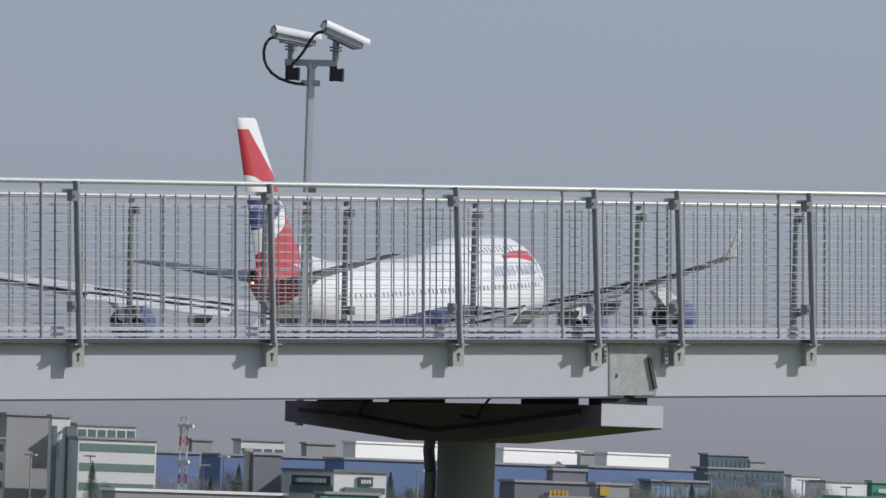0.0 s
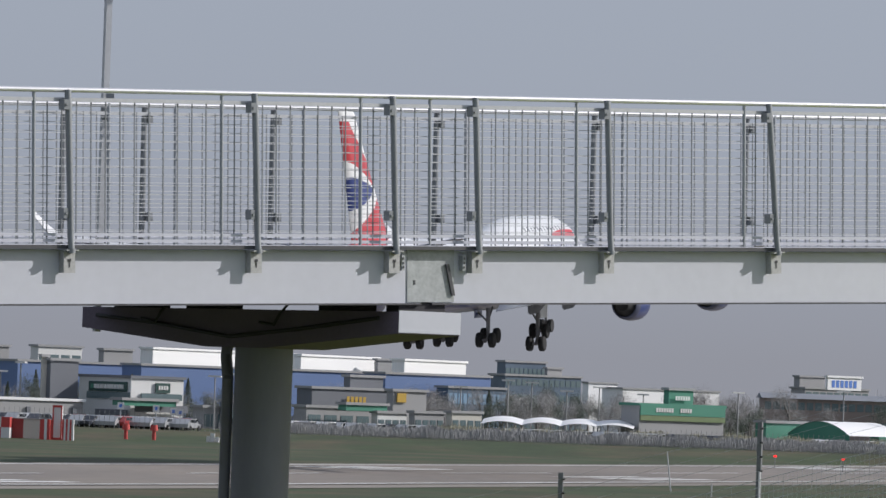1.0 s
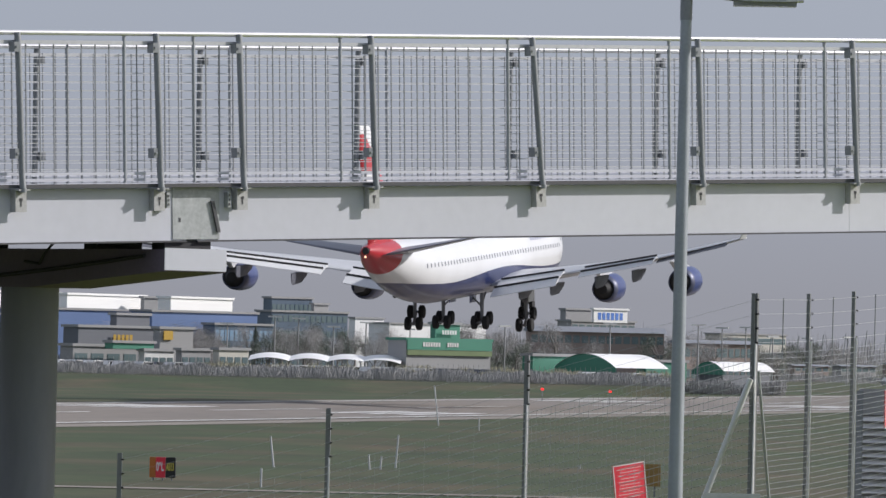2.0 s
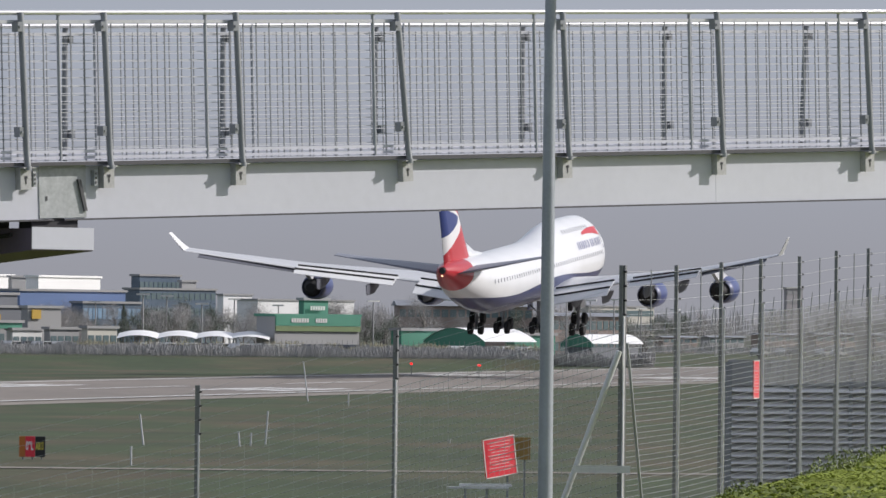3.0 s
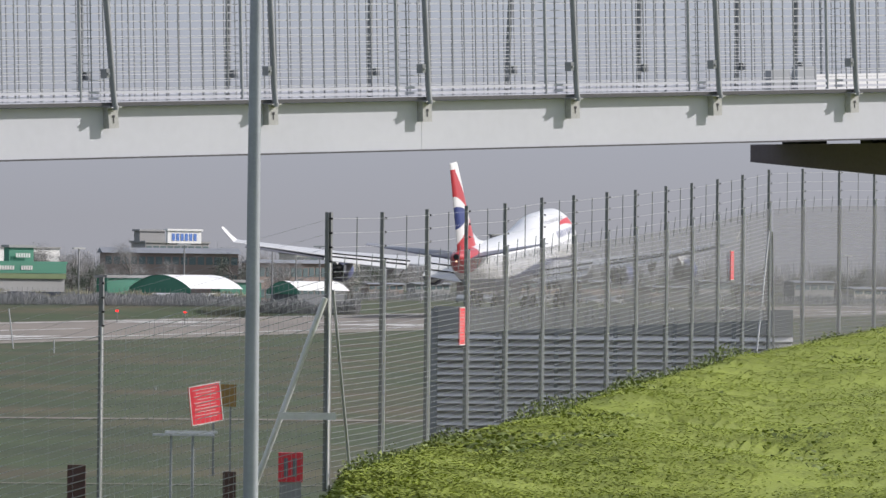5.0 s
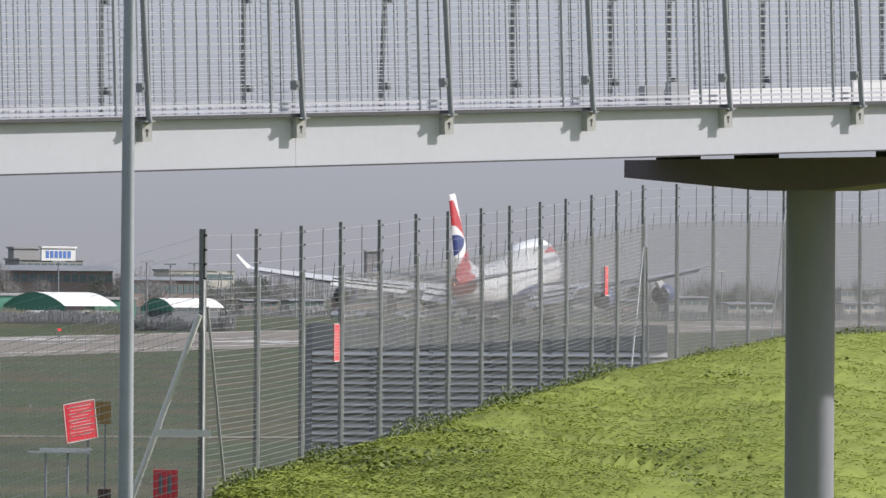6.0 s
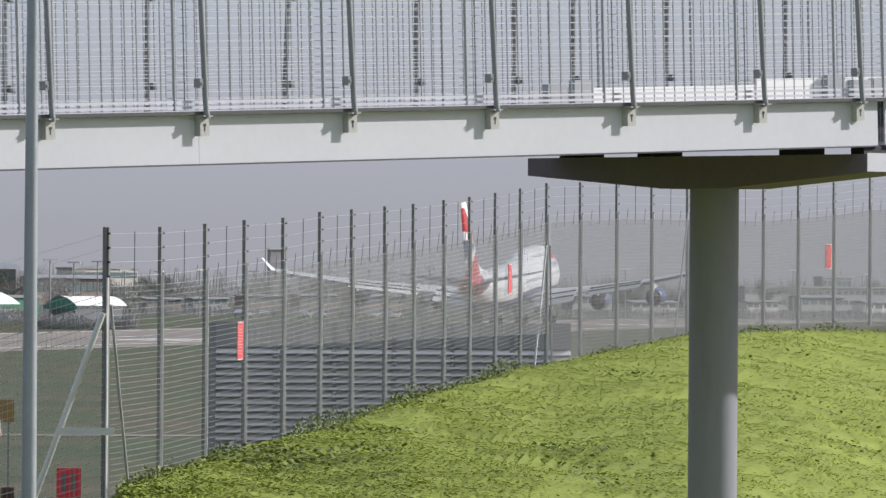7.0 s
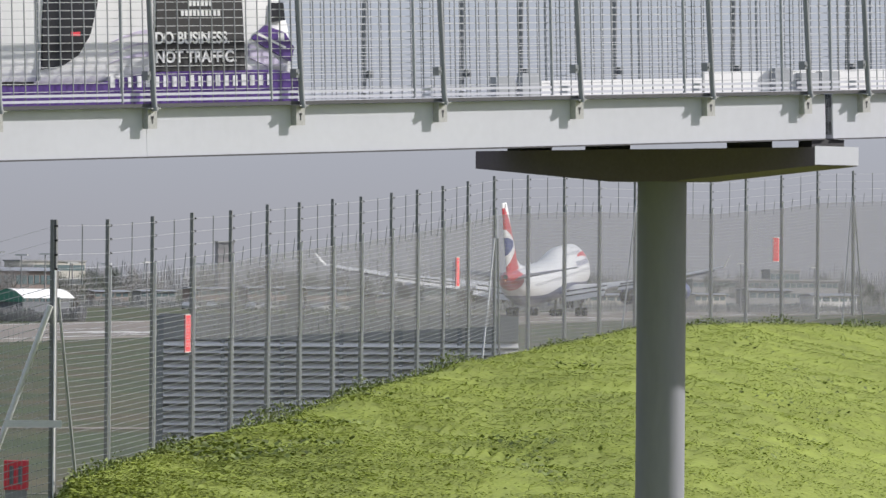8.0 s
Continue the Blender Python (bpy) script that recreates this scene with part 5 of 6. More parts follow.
for b, v, h, w in ((-23.5, -28.5, 0.6, 0.28), (-1.0, -29.3, 0.45, 0.2), (2.2, -29.0, 0.4, 0.2)):
    d = 104
    bm = bmesh.new()
    z = EYE + v * d / 1000
    box(bm, -w / 2, w / 2, -0.1, 0.1, 0, z)
    solid("rusty_post", bm, paint("rust", (0.10, 0.055, 0.045), 0.85, vary=0.3, size=4), "stout rusty red-brown post behind the fence", "post", pose(b * d / 1000, d, 0), "rusty posts", bevel=0.02)

# ---- the aircraft ----
M_HULL = paint("hull_white", (0.78, 0.79, 0.80), 0.3, vary=0.03, size=0.15, grain=2, coat=0.4)
M_BELLY = paint("hull_blue", (0.022, 0.035, 0.135), 0.35, vary=0.1, size=0.2, coat=0.3)
M_TAILRED = paint("tail_red", (0.52, 0.028, 0.04), 0.35, vary=0.08, size=0.2)
M_WING = paint("wing_grey", (0.56, 0.57, 0.59), 0.4, 0.1, vary=0.08, size=0.2, grain=2)
M_FLAP = paint("flap_grey", (0.64, 0.65, 0.66), 0.45, vary=0.07, size=0.3)
M_WINGDARK = paint("wing_under", (0.11, 0.115, 0.14), 0.5, vary=0.1)
M_NACELLE = paint("nacelle_blue", (0.04, 0.06, 0.19), 0.35, vary=0.08, coat=0.3)
M_SILVER = paint("engine_nozzle", (0.09, 0.10, 0.16), 0.45, 0.2, vary=0.12)
M_SOOT = paint("engine_dark", (0.02, 0.02, 0.022), 0.7)
M_TYRE = paint("tyre", (0.018, 0.018, 0.019), 0.85)
M_GEAR = paint("gear_grey", (0.22, 0.22, 0.23), 0.5, 0.2)
M_TITLE = paint("title_blue", (0.30, 0.32, 0.44), 0.5)
M_PANE = paint("cabin_pane", (0.22, 0.23, 0.26), 0.25)


def livery():
    """White hull, dark blue below a waving line, red round the tail cone, in the aircraft's own metres."""
    m = bpy.data.materials.new("hull_livery")
    m.use_nodes = True
    n, l = m.node_tree.nodes, m.node_tree.links
    tc, sep = n.new("ShaderNodeTexCoord"), n.new("ShaderNodeSeparateXYZ")
    l.new(tc.outputs["Object"], sep.inputs[0])

    def math_node(op, a, b, c=None):
        k = n.new("ShaderNodeMath")
        k.operation = op
        for i, v in enumerate((a, b, c)):
            if v is None:
                continue
            if isinstance(v, (int, float)):
                k.inputs[i].default_value = v
            else:
                l.new(v, k.inputs[i])
        return k.outputs[0]

    wave = math_node("SINE", math_node("MULTIPLY_ADD", sep.outputs[1], 0.16, 1.2), 0.0)
    edge = math_node("MULTIPLY_ADD", wave, 0.35, 4.45)
    blue = math_node("LESS_THAN", sep.outputs[2], edge)
    red = math_node("LESS_THAN", math_node("MULTIPLY_ADD", sep.outputs[2], -0.9, sep.outputs[1]), GEARX - 62.4 - 0.9 * 7.6)
    nz = n.new("ShaderNodeTexNoise")
    nz.inputs["Scale"].default_value = 0.4
    nz.inputs["Detail"].default_value = 6
    l.new(tc.outputs["Object"], nz.inputs["Vector"])
    rr = n.new("ShaderNodeValToRGB")
    rr.color_ramp.elements[0].color, rr.color_ramp.elements[1].color = (0.70, 0.71, 0.72, 1), (0.80, 0.81, 0.82, 1)
    l.new(nz.outputs[0], rr.inputs[0])
    last = rr.outputs[0]
    for fac, col in ((blue, (0.018, 0.030, 0.115, 1)), (red, (0.44, 0.025, 0.035, 1))):
        mx = n.new("ShaderNodeMixRGB")
        l.new(fac, mx.inputs[0])
        l.new(last, mx.inputs[1])
        mx.inputs[2].default_value = col
        last = mx.outputs[0]
    b = n["Principled BSDF"]
    b.inputs["Roughness"].default_value = 0.32
    b.inputs["Coat Weight"].default_value = 0.3
    l.new(last, b.inputs["Base Color"])
    return m


def fin_paint():
    """A waving flag across the fin: red base and head, a blue wedge between white ribbons, in the fin's own metres."""
    m = bpy.data.materials.new("fin_livery")
    m.use_nodes = True
    n, l = m.node_tree.nodes, m.node_tree.links
    tc, sep = n.new("ShaderNodeTexCoord"), n.new("ShaderNodeSeparateXYZ")
    l.new(tc.outputs["Object"], sep.inputs[0])

    def op(kind, *values):
        k = n.new("ShaderNodeMath")
        k.operation = kind
        for i, v in enumerate(values):
            if isinstance(v, (int, float)):
                k.inputs[i].default_value = v
            else:
                l.new(v, k.inputs[i])
        return k.outputs[0]

    y, z = sep.outputs[1], sep.outputs[2]
    u = op("DIVIDE", op("ADD", y, op("MULTIPLY_ADD", z, 0.35, -0.25)), op("MULTIPLY_ADD", z, -0.57, 10.65))  # 0 at the rudder's edge, 1 at the leading edge
    v = op("DIVIDE", z, 11.25)
    uu = op("MULTIPLY", u, u)
    base = op("LESS_THAN", v, op("MULTIPLY_ADD", u, 0.20, op("MULTIPLY_ADD", uu, 0.08, 0.10)))
    blue = op("MULTIPLY", op("GREATER_THAN", v, op("MULTIPLY_ADD", u, 0.02, op("MULTIPLY_ADD", uu, 0.20, 0.26))),
              op("LESS_THAN", v, op("MULTIPLY_ADD", u, 0.04, op("MULTIPLY_ADD", uu, -0.16, 0.50))))
    head = op("MULTIPLY", op("GREATER_THAN", v, op("MULTIPLY_ADD", u, 0.02, op("MULTIPLY_ADD", uu, -0.26, 0.615))),
              op("MULTIPLY", op("LESS_THAN", u, op("MULTIPLY_ADD", v, -1.7, 1.95)), op("LESS_THAN", v, 0.91)))
    stain = n.new("ShaderNodeTexNoise")
    stain.inputs["Scale"].default_value, stain.inputs["Detail"].default_value = 0.8, 5
    l.new(tc.outputs["Object"], stain.inputs["Vector"])
    white = n.new("ShaderNodeValToRGB")
    white.color_ramp.elements[0].color, white.color_ramp.elements[1].color = (0.66, 0.67, 0.67, 1), (0.78, 0.78, 0.77, 1)
    l.new(stain.outputs[0], white.inputs[0])
    last = white.outputs[0]
    for fac, col in ((base, (0.46, 0.04, 0.05, 1)), (blue, (0.035, 0.055, 0.19, 1)), (head, (0.46, 0.04, 0.05, 1))):
        mx = n.new("ShaderNodeMixRGB")
        l.new(fac, mx.inputs[0]), l.new(last, mx.inputs[1])
        mx.inputs[2].default_value = col
        last = mx.outputs[0]
    b = n["Principled BSDF"]
    b.inputs["Roughness"].default_value = 0.35
    l.new(last, b.inputs["Base Color"])
    return m


GEARX = 32.0  # main gear behind the nose
STATIONS = [(0.0, 0.15, 4.7, 5.0), (0.5, 0.95, 3.9, 5.9), (1.3, 1.6, 3.3, 6.9), (3.0, 2.4, 2.6, 8.5), (5.0, 2.85, 2.25, 9.5), (7.5, 3.15, 2.08, 9.95), (10, 3.25, 2.0, 10.05), (20, 3.25, 2.0, 10.05),
            (23, 3.25, 2.0, 9.8), (26, 3.25, 2.0, 9.2), (29, 3.25, 2.0, 8.7), (32, 3.25, 2.0, 8.52), (40, 3.25, 2.0, 8.5), (48, 3.25, 2.05, 8.5), (52, 3.15, 2.4, 8.5), (56, 2.85, 3.1, 8.52), (60, 2.4, 4.1, 8.58), (64, 1.75, 5.4, 8.62), (67, 1.0, 6.6, 8.5), (68.6, 0.42, 7.4, 8.2)]


def hull_at(xa):
    xs = [s[0] for s in STATIONS]
    return [lerp(xa, xs, [s[k] for s in STATIONS]) for k in (1, 2, 3)]


def hull_side(xa, z, right=1, proud=0.03):
    w, lo, hi = hull_at(xa)
    zc = lo + min(3.25, (hi - lo) / 2)
    if z >= zc:
        k = min(1, (z - zc) / (hi - zc))
        x = w * math.sqrt(max(0, 1 - k * k)) * (1 - 0.10 * k * (hi > 9))
    else:
        k = min(1, (zc - z) / (zc - lo))
        x = w * math.sqrt(max(0, 1 - k * k))
    return Vector((right * (x + proud), GEARX - xa, z))


def wing_ring(x, le, chord, z, thick, droop=0.0):
    """One wing section: y is forward, so the leading edge has the larger y."""
    out = []
    for f, t in ((0, 0), (0.05, 0.55), (0.2, 1), (0.5, 0.85), (0.8, 0.4), (1, 0.06), (0.8, -0.1), (0.5, -0.35), (0.2, -0.5), (0.05, -0.4)):
        out.append((x, GEARX - le - f * chord, z + t * thick * 0.6 - droop * f * f))
    return out


def flat_patch(quads, mats=None):
    bm = bmesh.new()
    for q in quads:
        bm.faces.new([bm.verts.new(p) for p in q])
    return bm


BOGIES = []


def aircraft():
    root = thing("airliner", "white four-engined airliner with blue belly and banded fin, wheels down", "aircraft")
    rings = []
    xs = sorted({s[0] for s in STATIONS} | set(np.arange(1, 68, 1.5).round(2)))
    for xa in xs:
        w, lo, hi = hull_at(xa)
        zc = lo + min(3.25, (hi - lo) / 2)
        ring = []
        for k in range(40):
            a = k * math.tau / 40
            c, s = math.cos(a), math.sin(a)
            if s >= 0:
                ring.append((w * c * (1 - 0.10 * s * (hi > 9)), GEARX - xa, zc + (hi - zc) * s))
            else:
                ring.append((w * c, GEARX - xa, zc + (zc - lo) * s))
        rings.append(ring)
    bm = bmesh.new()
    loft(bm, rings)
    hull = part("fuselage", bm, livery(), root, "white hull with dark blue belly and red tail cone")
    for right in (1, -1):
        for z, x0, x1, step in ((6.0, 7, 58, 1.02), (8.95, 10.5, 22, 1.02)):
            bm = bmesh.new()
            x = x0
            while x < x1:
                bm.faces.new([bm.verts.new(hull_side(x + dx, z + dz, right)) for dx, dz in ((0, -0.2), (0.27, -0.2), (0.27, 0.2), (0, 0.2))])
                x += step
            part("window_row", bm, M_PANE, hull, "row of small dark cabin windows")
        x = 7.2
        for k, wd in enumerate((0.5, 0.5, 0.2, 0.5, 0.2, 0.45, 0.5, 0.0, 0.5, 0.2, 0.5, 0.6, 0.5, 0.5, 0.5)):
            if wd:
                bm = bmesh.new()
                n = 4
                for j in range(n):
                    z0, z1 = 6.85 + j * 0.2, 6.85 + (j + 1) * 0.2
                    a = x if right < 0 else x
                    bm.faces.new([bm.verts.new(hull_side(a + dx, zz, right)) for dx, zz in ((0, z0), (wd, z0), (wd, z1), (0, z1))])
                part("title_bar", bm, M_TITLE, hull)
            x += wd + 0.38
        bm = bmesh.new()
        for j in range(10):
            xa, xb = 5.6 + j * 0.9, 5.6 + (j + 1) * 0.9
            mid = [8.2 + 0.3 * math.sin(t / 10 * 2.6) for t in (j, j + 1)]
            th = [0.48 - 0.035 * t for t in (j, j + 1)]
            bm.faces.new([bm.verts.new(hull_side(x, z, right)) for x, z in ((xa, mid[0] - th[0]), (xb, mid[1] - th[1]), (xb, mid[1] + th[1]), (xa, mid[0] + th[0]))])
        part("ribbon_mark", bm, M_TAILRED, hull, "red ribbon mark")
        bm = bmesh.new()
        bm.faces.new([bm.verts.new(hull_side(x, z, right)) for x, z in ((4.2, 6.5), (5.4, 6.3), (6.0, 7.4), (4.9, 7.9))])
        part("blue_mark", bm, M_BELLY, hull)
        # wing
        bm = bmesh.new()
        secs = [(2.6, 18.5, 15.4, 3.0, 1.9), (7, 22.9, 12.3, 3.75, 1.35), (12, 27.6, 9.2, 4.6, 0.95), (21, 38.0, 6.6, 6.2, 0.6), (28, 46.0, 4.7, 7.8, 0.4), (31.2, 49.8, 3.7, 8.6, 0.26)]
        loft(bm, [wing_ring(right * x, le, ch, z, th) for x, le, ch, z, th in secs])
        wing = part("wing", bm, M_WING, root, "pale grey swept wing")
        bm = bmesh.new()
        wl2 = [(31.2, 50.4, 3.0, 8.6, 0.2), (31.7, 51.6, 2.1, 9.3, 0.14), (32.4, 53.2, 1.2, 10.5, 0.08)]
        loft(bm, [wing_ring(right * x, le, ch, z, th) for x, le, ch, z, th in wl2])
        part("winglet", bm, M_FLAP, wing, "upturned pale winglet")
        for (ya, yb), (c1, c2), tea, teb, za, zb in (((3.6, 10.4), (3.6, 3.1), 33.6, 35.9, 3.4, 4.5), ((12.6, 21.4), (2.2, 1.8), 36.7, 44.4, 4.85, 6.4)):
            for seg, (o1, o2, dz1, dz2) in enumerate(((-0.25, 0.5, 0.06, -0.26), (0.52, 1.0, -0.30, -0.68))):
                bm = bmesh.new()
                rings2 = []
                for yy, te, z, ch in ((ya, tea, za, c1), (yb, teb, zb, c2)):
                    p0, p1 = te + o1 * ch, te + o2 * ch
                    drop = 0.5 if ya < 5 else 0.4
                    a, b = z + dz1 * ch * drop, z + dz2 * ch * drop
                    rings2.append([(right * yy, GEARX - p0, a + 0.14), (right * yy, GEARX - p1, b + 0.03), (right * yy, GEARX - p1, b - 0.03), (right * yy, GEARX - p0, a - 0.1)])
                loft(bm, rings2, smooth=False)
                part("flap", bm, M_FLAP, wing, "lowered pale flap")
                bm = bmesh.new()
                slot = []
                for yy, te, z, ch in ((ya, tea, za, c1), (yb, teb, zb, c2)):
                    p0, a = te + o1 * ch + 0.06, z + dz1 * ch * drop
                    slot.append([(right * yy, GEARX - p0, a + 0.30), (right * yy, GEARX - p0 - 0.05, a + 0.28), (right * yy, GEARX - p0 - 0.05, a + 0.1), (right * yy, GEARX - p0, a + 0.1)])
                loft(bm, slot, smooth=False)
                part("flap_slot", bm, M_SOOT, wing, "dark slot above a flap")
        bm = bmesh.new()
        loft(bm, [[(right * y, GEARX - te, z + 0.1), (right * y, GEARX - te - 0.9, z - 0.18), (right * y, GEARX - te - 0.9, z - 0.24), (right * y, GEARX - te, z - 0.1)] for y, te, z in ((21.6, 44.4, 6.2), (29.8, 52.0, 8.15))], smooth=False)
        part("aileron", bm, M_WINGDARK, wing, "dark trailing edge")
        for yy, te, z in ((6.2, 34.0, 3.0), (9.6, 35.4, 3.5), (14.8, 39.0, 4.4), (19.2, 42.6, 5.2)):
            bm = bmesh.new()
            loft(bm, [[(right * yy + dx * w, GEARX - te + dy, z + dz) for dx, dz in ((-1, 0), (1, 0), (0.3, -h), (-0.3, -h))] for dy, w, h in ((3.0, 0.15, 0.4), (0.8, 0.35, 1.0), (-1.6, 0.2, 1.1), (-2.3, 0.05, 0.9))], smooth=False)
            part("flap_fairing", bm, M_WINGDARK, wing, "dark flap track fairing")
        # engines
        for yy, front, z, tag in ((12.0, 21.6, 2.55, 0), (21.9, 32.2, 3.8, 1)):
            bm = bmesh.new()
            prof = [(0.0, 1.12), (0.15, 1.26), (0.8, 1.40), (2.2, 1.42), (3.6, 1.30), (4.4, 1.12), (4.42, 1.02), (3.4, 0.9)]
            loft(bm, [[(right * yy + r * math.cos(k * math.tau / 28), GEARX - front - x, z + r * math.sin(k * math.tau / 28)) for k in range(28)] for x, r in prof], caps=False)
            for f in bm.faces:
                xa = GEARX - f.calc_center_median().y - front
                f.material_index = 1 if xa > 3.0 else 0
            nac = part("engine", bm, (M_NACELLE, M_SILVER), wing, "blue engine cowl with a dark nozzle")
            bm = bmesh.new()
            tube(bm, (right * yy, GEARX - front - 0.9, z), (right * yy, GEARX - front - 4.3, z), 1.15, 1.0, seg=24)
            tube(bm, (right * yy, GEARX - front - 4.3, z), (right * yy, GEARX - front - 5.0, z), 0.96, 0.5, seg=24)
            part("core", bm, M_SOOT, wing, "sooty engine core")
            bm = bmesh.new()
            loft(bm, [[(right * yy - 0.2, GEARX - front - a, z + b), (right * yy + 0.2, GEARX - front - a, z + b), (right * yy + 0.2, GEARX - front - a2, z + b2), (right * yy - 0.2, GEARX - front - a2, z + b2)] for a, b, a2, b2 in ((0.8, 1.3, 5.0, 0.9), (5.0, 2.3, 8.2, 2.1))], smooth=False)
            part("pylon", bm, M_WING, wing)
        # tailplane
        bm = bmesh.new()
        loft(bm, [wing_ring(right * x, le, ch, z, th) for x, le, ch, z, th in ((1.0, 58.6, 8.2, 7.3, 0.8), (6, 62.9, 5.3, 8.3, 0.45), (11.0, 67.0, 2.5, 9.3, 0.2))])
        part("tailplane", bm, paint("tailplane_grey", (0.22, 0.23, 0.27), 0.4, vary=0.1, size=0.3), root, "dark grey tailplane")
        # main gear
        for yy, xa, zt in ((5.5, 30.6, 3.2), (1.9, 33.6, 2.4)):
            bm = bmesh.new()
            zc = -0.2
            tube(bm, (right * yy, GEARX - xa, zt), (right * yy, GEARX - xa, zc), 0.2, 0.15, seg=12)
            tube(bm, (right * yy, GEARX - xa, 1.1), (right * (yy - 1.3), GEARX - xa, zt), 0.09, seg=8)
            tube(bm, (right * yy, GEARX - xa, 1.2), (right * yy, GEARX - xa + 1.4, zt), 0.08, seg=8)
            leg = part("main_gear", bm, M_GEAR, root, "grey four-wheeled main gear leg")
            bm = bmesh.new()
            tube(bm, (0, 0.85, 0), (0, -0.85, 0), 0.14, seg=10)
            for dy in (0.75, -0.75):
                tube(bm, (-0.56, dy, 0), (0.56, dy, 0), 0.09, seg=8)
            bogie = part("bogie", bm, M_GEAR, root, "tilting bogie beam", m=pose(right * yy, GEARX - xa, zc))
            BOGIES.append((bogie, right * yy, GEARX - xa, zc, 46 if yy > 3 else 14))
            for dy in (0.75, -0.75):
                for dx in (-0.56, 0.56):
                    bm = bmesh.new()
                    c = Vector((dx, dy, 0))
                    rr = [(-0.24, 0.40), (-0.24, 0.57), (-0.17, 0.65), (0.17, 0.65), (0.24, 0.57), (0.24, 0.40)]
                    loft(bm, [[(c.x + x, c.y + r * math.cos(k * math.tau / 20), c.z + r * math.sin(k * math.tau / 20)) for k in range(20)] for x, r in rr])
                    part("wheel", bm, M_TYRE, bogie, "black tyre")
            bm = bmesh.new()
            s = right * (yy + (0.5 if yy > 3 else -0.9))
            box(bm, s - 0.04, s + 0.04, GEARX - xa - 1.1, GEARX - xa + 1.1, 1.5, zt)
            part("gear_door", bm, M_BELLY if yy < 3 else M_FLAP, root)
    bm = bmesh.new()
    tube(bm, (0, GEARX - 7.8, 2.4), (0, GEARX - 7.8, 0.1), 0.13, seg=10)
    leg = part("nose_gear", bm, M_GEAR, root)
    for dx in (-0.42, 0.42):
        bm = bmesh.new()
        tube(bm, (dx - 0.18, GEARX - 7.8, 0.1), (dx + 0.18, GEARX - 7.8, 0.1), 0.58, seg=20)
        part("wheel", bm, M_TYRE, leg, "black tyre")
    # fin, about its root
    bm = bmesh.new()
    rings = []
    for z, le, te, th in ((-0.6, 55.5, 67.6, 0.5), (1.0, 58.0, 68.0, 0.42), (6, 62.9, 69.9, 0.3), (10.8, 67.2, 71.7, 0.16), (11.05, 67.7, 71.7, 0.08)):
        n = [(th * t, 68.0 - (le + (te - le) * f), z) for f, t in ((0, 0), (0.08, 0.6), (0.3, 1), (0.7, 0.6), (1, 0.08), (1, -0.08), (0.7, -0.6), (0.3, -1), (0.08, -0.6))]
        rings.append(n)
    loft(bm, rings)
    part("fin", bm, fin_paint(), root, "fin with waving red, white and blue bands", m=pose(0, GEARX - 68.0, 8.15))
    bm = bmesh.new()
    loft(bm, [[(0.35, GEARX - a, z), (-0.35, GEARX - a, z), (-0.02, GEARX - a, z2), (0.02, GEARX - a, z2)] for a, z, z2 in ((50, 8.4, 8.45), (55, 8.4, 9.0), (58.5, 8.4, 10.0))])
    part("fin_fillet", bm, M_HULL, root)
    bm = bmesh.new()
    tube(bm, (0, GEARX - 68.55, 7.8), (0, GEARX - 68.75, 7.8), 0.36, 0.3, seg=16)
    tail = part("tail_outlet", bm, M_SOOT, root, "dark exhaust outlet")
    bm = bmesh.new()
    tube(bm, (0, GEARX - 68.7, 7.28), (0, GEARX - 68.9, 7.28), 0.1, 0.07, seg=10)
    part("tail_lamp", bm, glow("tail_lamp", (1.0, 0.6, 0.35), 1.2), tail, "lit white tail lamp")
    return root


# ---- the driverless pod on the bridge ----
M_POD = paint("pod_white", (0.80, 0.80, 0.80), 0.3, vary=0.03, coat=0.5)
M_PURPLE = paint("pod_purple", (0.085, 0.035, 0.22), 0.3, vary=0.08, coat=0.4)
M_LILAC = paint("pod_lilac", (0.58, 0.52, 0.66), 0.35, vary=0.2, size=2)
M_TINT = paint("tinted_glass", (0.022, 0.024, 0.03), 0.12)


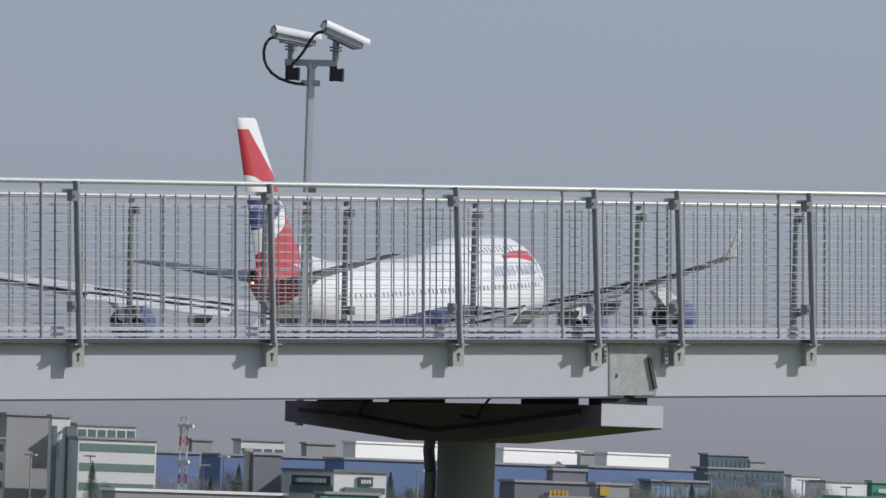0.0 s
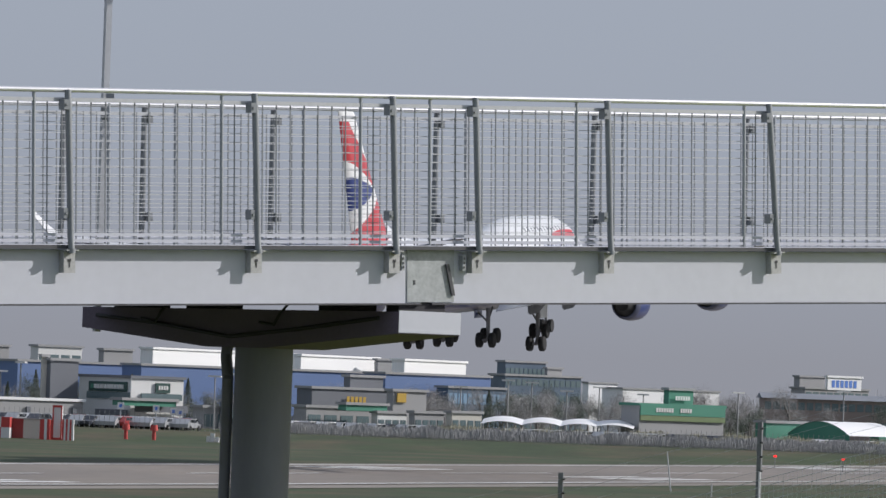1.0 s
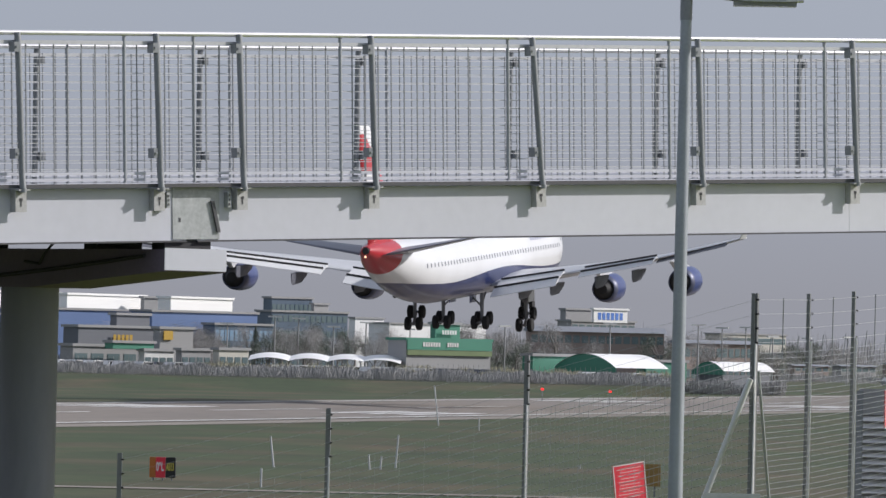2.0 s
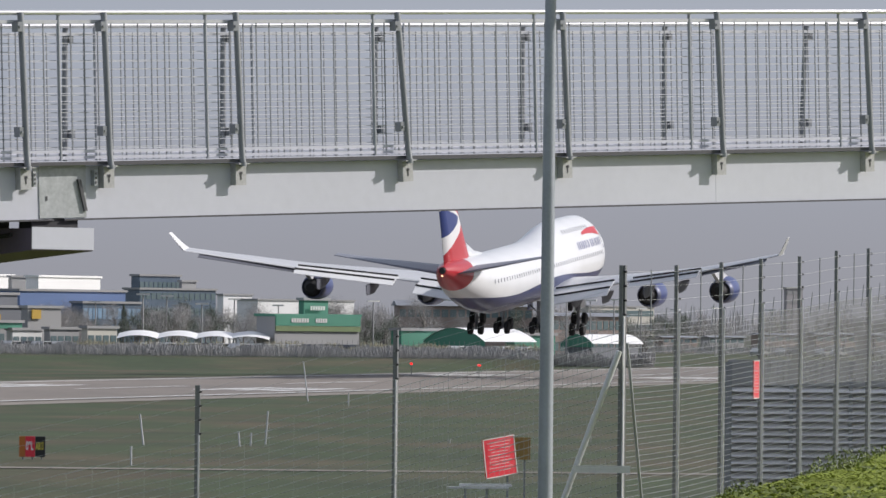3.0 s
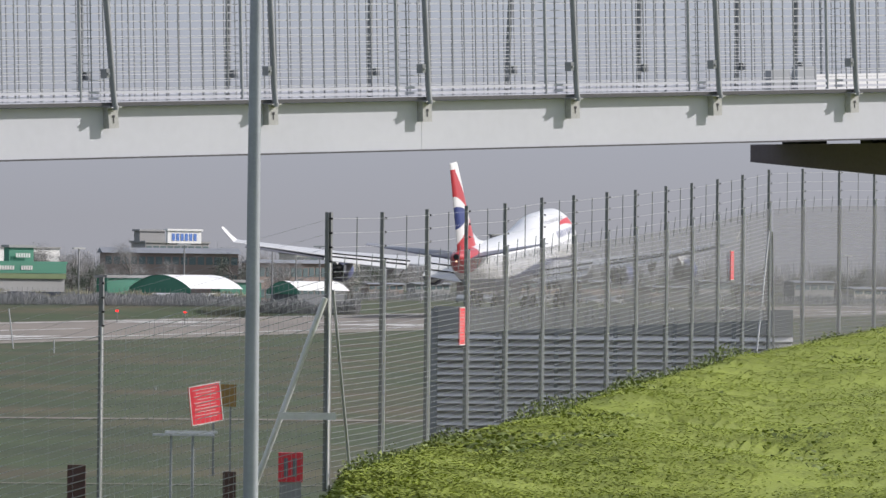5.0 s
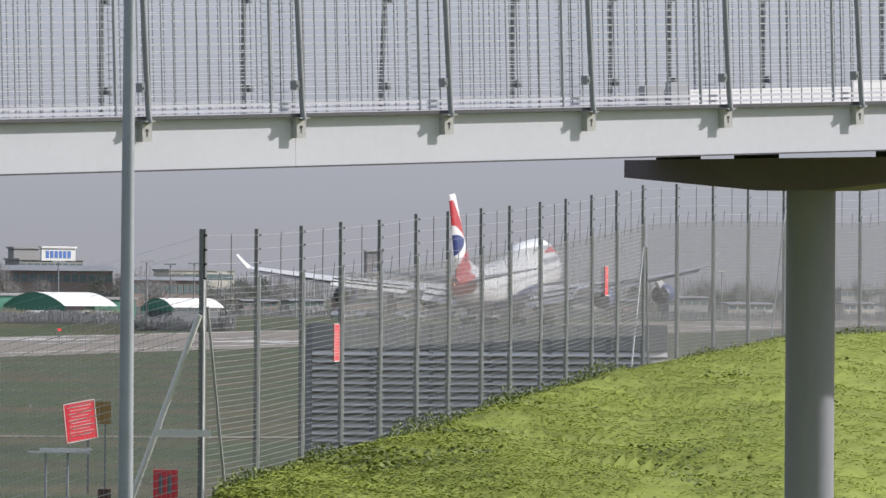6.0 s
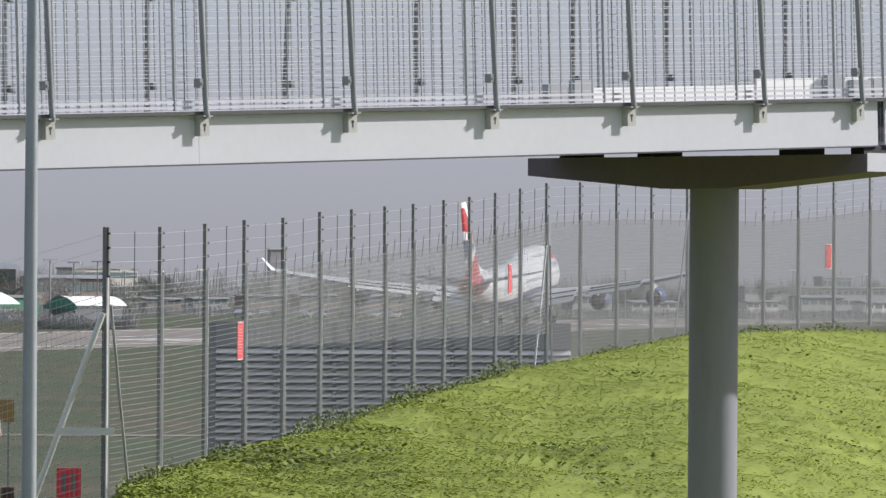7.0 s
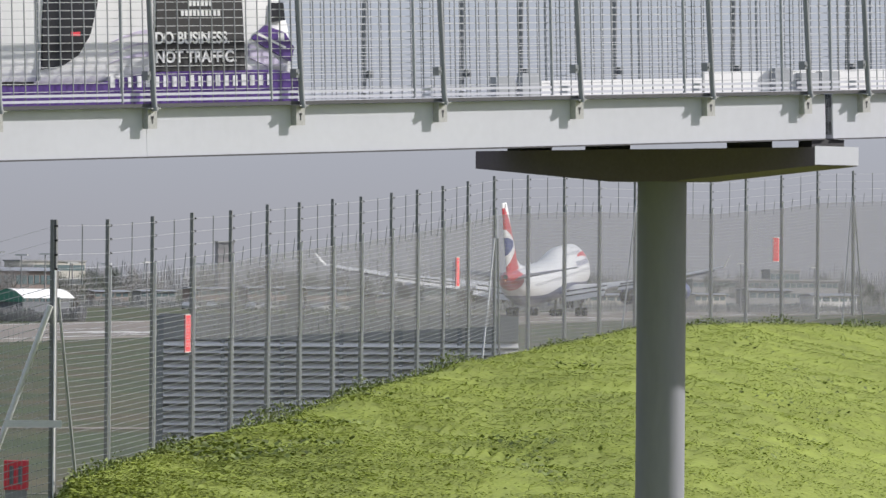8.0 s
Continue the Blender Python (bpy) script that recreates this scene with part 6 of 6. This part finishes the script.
def pod():
    """Origin on the deck under the nose; it runs along +x, its near side towards -y."""
    root = thing("pod", "white driverless pod with purple skirt and advert, running along the bridge", "pod")
    bm = bmesh.new()
    st = [(0.0, 0.60, 0.22, 0.55), (-0.1, 0.68, 0.16, 0.95), (-0.32, 0.71, 0.14, 1.45), (-0.7, 0.725, 0.14, 1.76), (-1.3, 0.73, 0.14, 1.86), (-1.85, 0.73, 0.14, 1.88)]
    st += [(-4.4 - x, w, lo, hi) for x, w, lo, hi in st[-2::-1]]
    rings = []
    for x, w, lo, hi in st:
        ring = []
        for k in range(28):
            a = k * math.tau / 28
            c, s = math.cos(a), math.sin(a)
            e = 0.34
            ring.append((x, w * math.copysign(abs(c) ** e, c), (lo + hi) / 2 + (hi - lo) / 2 * math.copysign(abs(s) ** e, s)))
        rings.append(ring)
    loft(bm, rings)
    for f in bm.faces:
        if f.calc_center_median().z < 0.24:
            f.material_index = 1
    part("body", bm, (M_POD, M_PURPLE), root, "smooth white shell")
    y = -0.735
    def plate(name, pts, mat, label="", lift=0.0, parent=root):
        b = bmesh.new()
        lo = [b.verts.new((x, y - 0.004 - lift, z)) for x, z in pts]
        hi = [b.verts.new((x, y + 0.05, z)) for x, z in pts]
        b.faces.new(lo)
        for k in range(len(pts)):
            b.faces.new((lo[k], lo[(k + 1) % len(pts)], hi[(k + 1) % len(pts)], hi[k]))
        return part(name, b, mat, parent, label)
    top = [(-0.02, 0.29), (-0.12, 0.35), (-0.4, 0.375), (-1.2, 0.38), (-1.9, 0.37), (-2.3, 0.33), (-2.8, 0.26), (-4.38, 0.25)]
    plate("skirt", [(-4.36, 0.03), (-0.04, 0.03)] + top, M_PURPLE, "purple band along the skirt")
    for za, zb, th in ((0.80, 0.66, 0.05), (0.68, 0.54, 0.03), (0.58, 0.46, 0.06)):
        arc = [(-2.6 + 0.6 * k / 6, zb + (za - zb) * math.sin(k / 6 * 1.57)) for k in range(7)]
        plate("lilac_flash", [(x, z - th * k / 6) for k, (x, z) in enumerate(arc)] + arc[:0:-1], M_LILAC, "pale lilac swoosh")
    ad = plate("advert_panel", [(-1.98, 0.375), (-0.76, 0.375), (-0.80, 1.40), (-1.93, 1.40)], M_BLACK, "black advert panel with white lettering", 0.004)
    plate("advert_picture", [(-0.66, 0.70), (-0.47, 0.60), (-0.12, 0.46), (-0.08, 0.60), (-0.2, 0.75), (-0.47, 0.83)], M_PURPLE, "picture of a purple train", 0.004)
    plate("advert_picture", [(-0.40, 0.86), (-0.2, 0.88), (-0.22, 1.06), (-0.36, 1.06)], M_TINT, "", 0.006)
    plate("advert_picture", [(-0.70, 0.50), (-0.45, 0.41), (-0.2, 0.42), (-0.47, 0.56), (-0.70, 0.64)], M_LILAC, "", 0.006)
    plate("advert_picture", [(-0.6, 0.735), (-0.2, 0.585), (-0.2, 0.61), (-0.6, 0.765)], M_WHITE, "", 0.008)
    plate("advert_picture", [(-0.30, 0.68), (-0.22, 0.66), (-0.22, 0.74), (-0.30, 0.76)], M_WHITE, "", 0.008)
    plate("side_window", [(-2.66, 1.55), (-2.74, 1.05), (-2.84, 0.75), (-3.0, 0.55), (-3.2, 0.45), (-3.48, 0.41), (-3.46, 0.9), (-3.38, 1.55)], M_TINT, "dark curved side window", 0.006)
    plate("door_seam", [(-3.52, 0.30), (-3.50, 0.30), (-3.50, 1.6), (-3.52, 1.6)], M_GALV, "", 0.004)
    plate("tail_mark", [(-3.1, 0.74), (-2.98, 0.74), (-2.98, 0.78), (-3.1, 0.78)], M_RED, "", 0.012)
    turn = Matrix(((1, 0, 0, 0), (0, 0, -1, 0), (0, 1, 0, 0), (0, 0, 0, 1)))
    letters("DO BUSINESS.", 0.155, M_WHITE, ad, Matrix.Translation((-1.99, y - 0.014, 0.655)) @ turn @ Matrix.Diagonal((1.05, 1.05, 1, 1)))
    letters("NOT TRAFFIC.", 0.155, M_WHITE, ad, Matrix.Translation((-1.99, y - 0.014, 0.465)) @ turn @ Matrix.Diagonal((1.10, 1.05, 1, 1)))
    for n, x0, z in ((6, -1.52, 1.03), (10, -1.63, 0.93)):
        for k in range(n):
            plate("writing_bar", [(x0, z), (x0 + 0.035, z), (x0 + 0.035, z + 0.055), (x0, z + 0.055)], M_WHITE, "", 0.012, ad)
            x0 += 0.055
    for k in range(19):
        x0 = -2.59 + k * 0.118
        tall = 0.105 if k % 3 else 0.115
        plate("writing_bar", [(x0, 0.22), (x0 + 0.06, 0.22), (x0 + 0.06, 0.22 + tall), (x0, 0.22 + tall)], M_WHITE, "", 0.008)
    b = bmesh.new()
    loft(b, [[(-0.18, -0.5, 0.95), (-0.18, 0.5, 0.95), (-0.13, 0.5, 0.95), (-0.13, -0.5, 0.95)], [(-0.47, -0.46, 1.55), (-0.47, 0.46, 1.55), (-0.40, 0.46, 1.57), (-0.40, -0.46, 1.57)]], smooth=False)
    part("windscreen", b, M_TINT, root, "dark tinted windscreen")
    for x in (-0.62, -3.78):
        for yy in (-0.6, 0.6):
            b = bmesh.new()
            tube(b, (x, yy - 0.08, 0.25), (x, yy + 0.08, 0.25), 0.25, seg=20)
            part("wheel", b, M_TYRE, root)
    return root


plane_ob, pod_ob = aircraft(), pod()


def motions():
    """The aircraft comes down and runs away along the runway; the pod crosses the bridge."""
    flight = [(0, -53.6, 521.8, 15.45, 3.3, -1.9, 12.0), (0.5, -45.1, 552.9, 13.6, 3.0, -1.2, 12.1), (1.0, -36.9, 584.4, 12.2, 2.8, -0.94, 12.3), (1.5, -28.1, 616.2, 10.6, 3.1, -0.8, 12.6), (2.8, -4.35, 700.7, 6.8, 4.05, 0.0, 12.8),
              (3.5, 7.8, 747.3, 5.4, 4.6, -0.26, 12.9), (5.3, 40.4, 870.5, 2.73, 4.0, -0.6, 13.6), (8.0, 91.5, 1064.4, 1.45, 3.2, -0.14, 14.4)]
    walk(plane_ob, [(t, pose(x, y, z, pitch, bank, -yaw)) for t, x, y, z, pitch, bank, yaw in flight])
    for bogie, x, y, z, tilt in BOGIES:
        walk(bogie, [(t, pose(x, y, z + lift, tilt * k)) for t, k, lift in ((0, 1, 0), (4.6, 1, 0), (5.6, 0.1, 0.1), (6.2, 0, 0.25), (8, 0, 0.55))])
    walk(pod_ob, [(t, BRIDGE @ pose(8.66 + 7.4 * (t - 8), 1.35, -0.03)) for t in (0, 4, 8)])


motions()
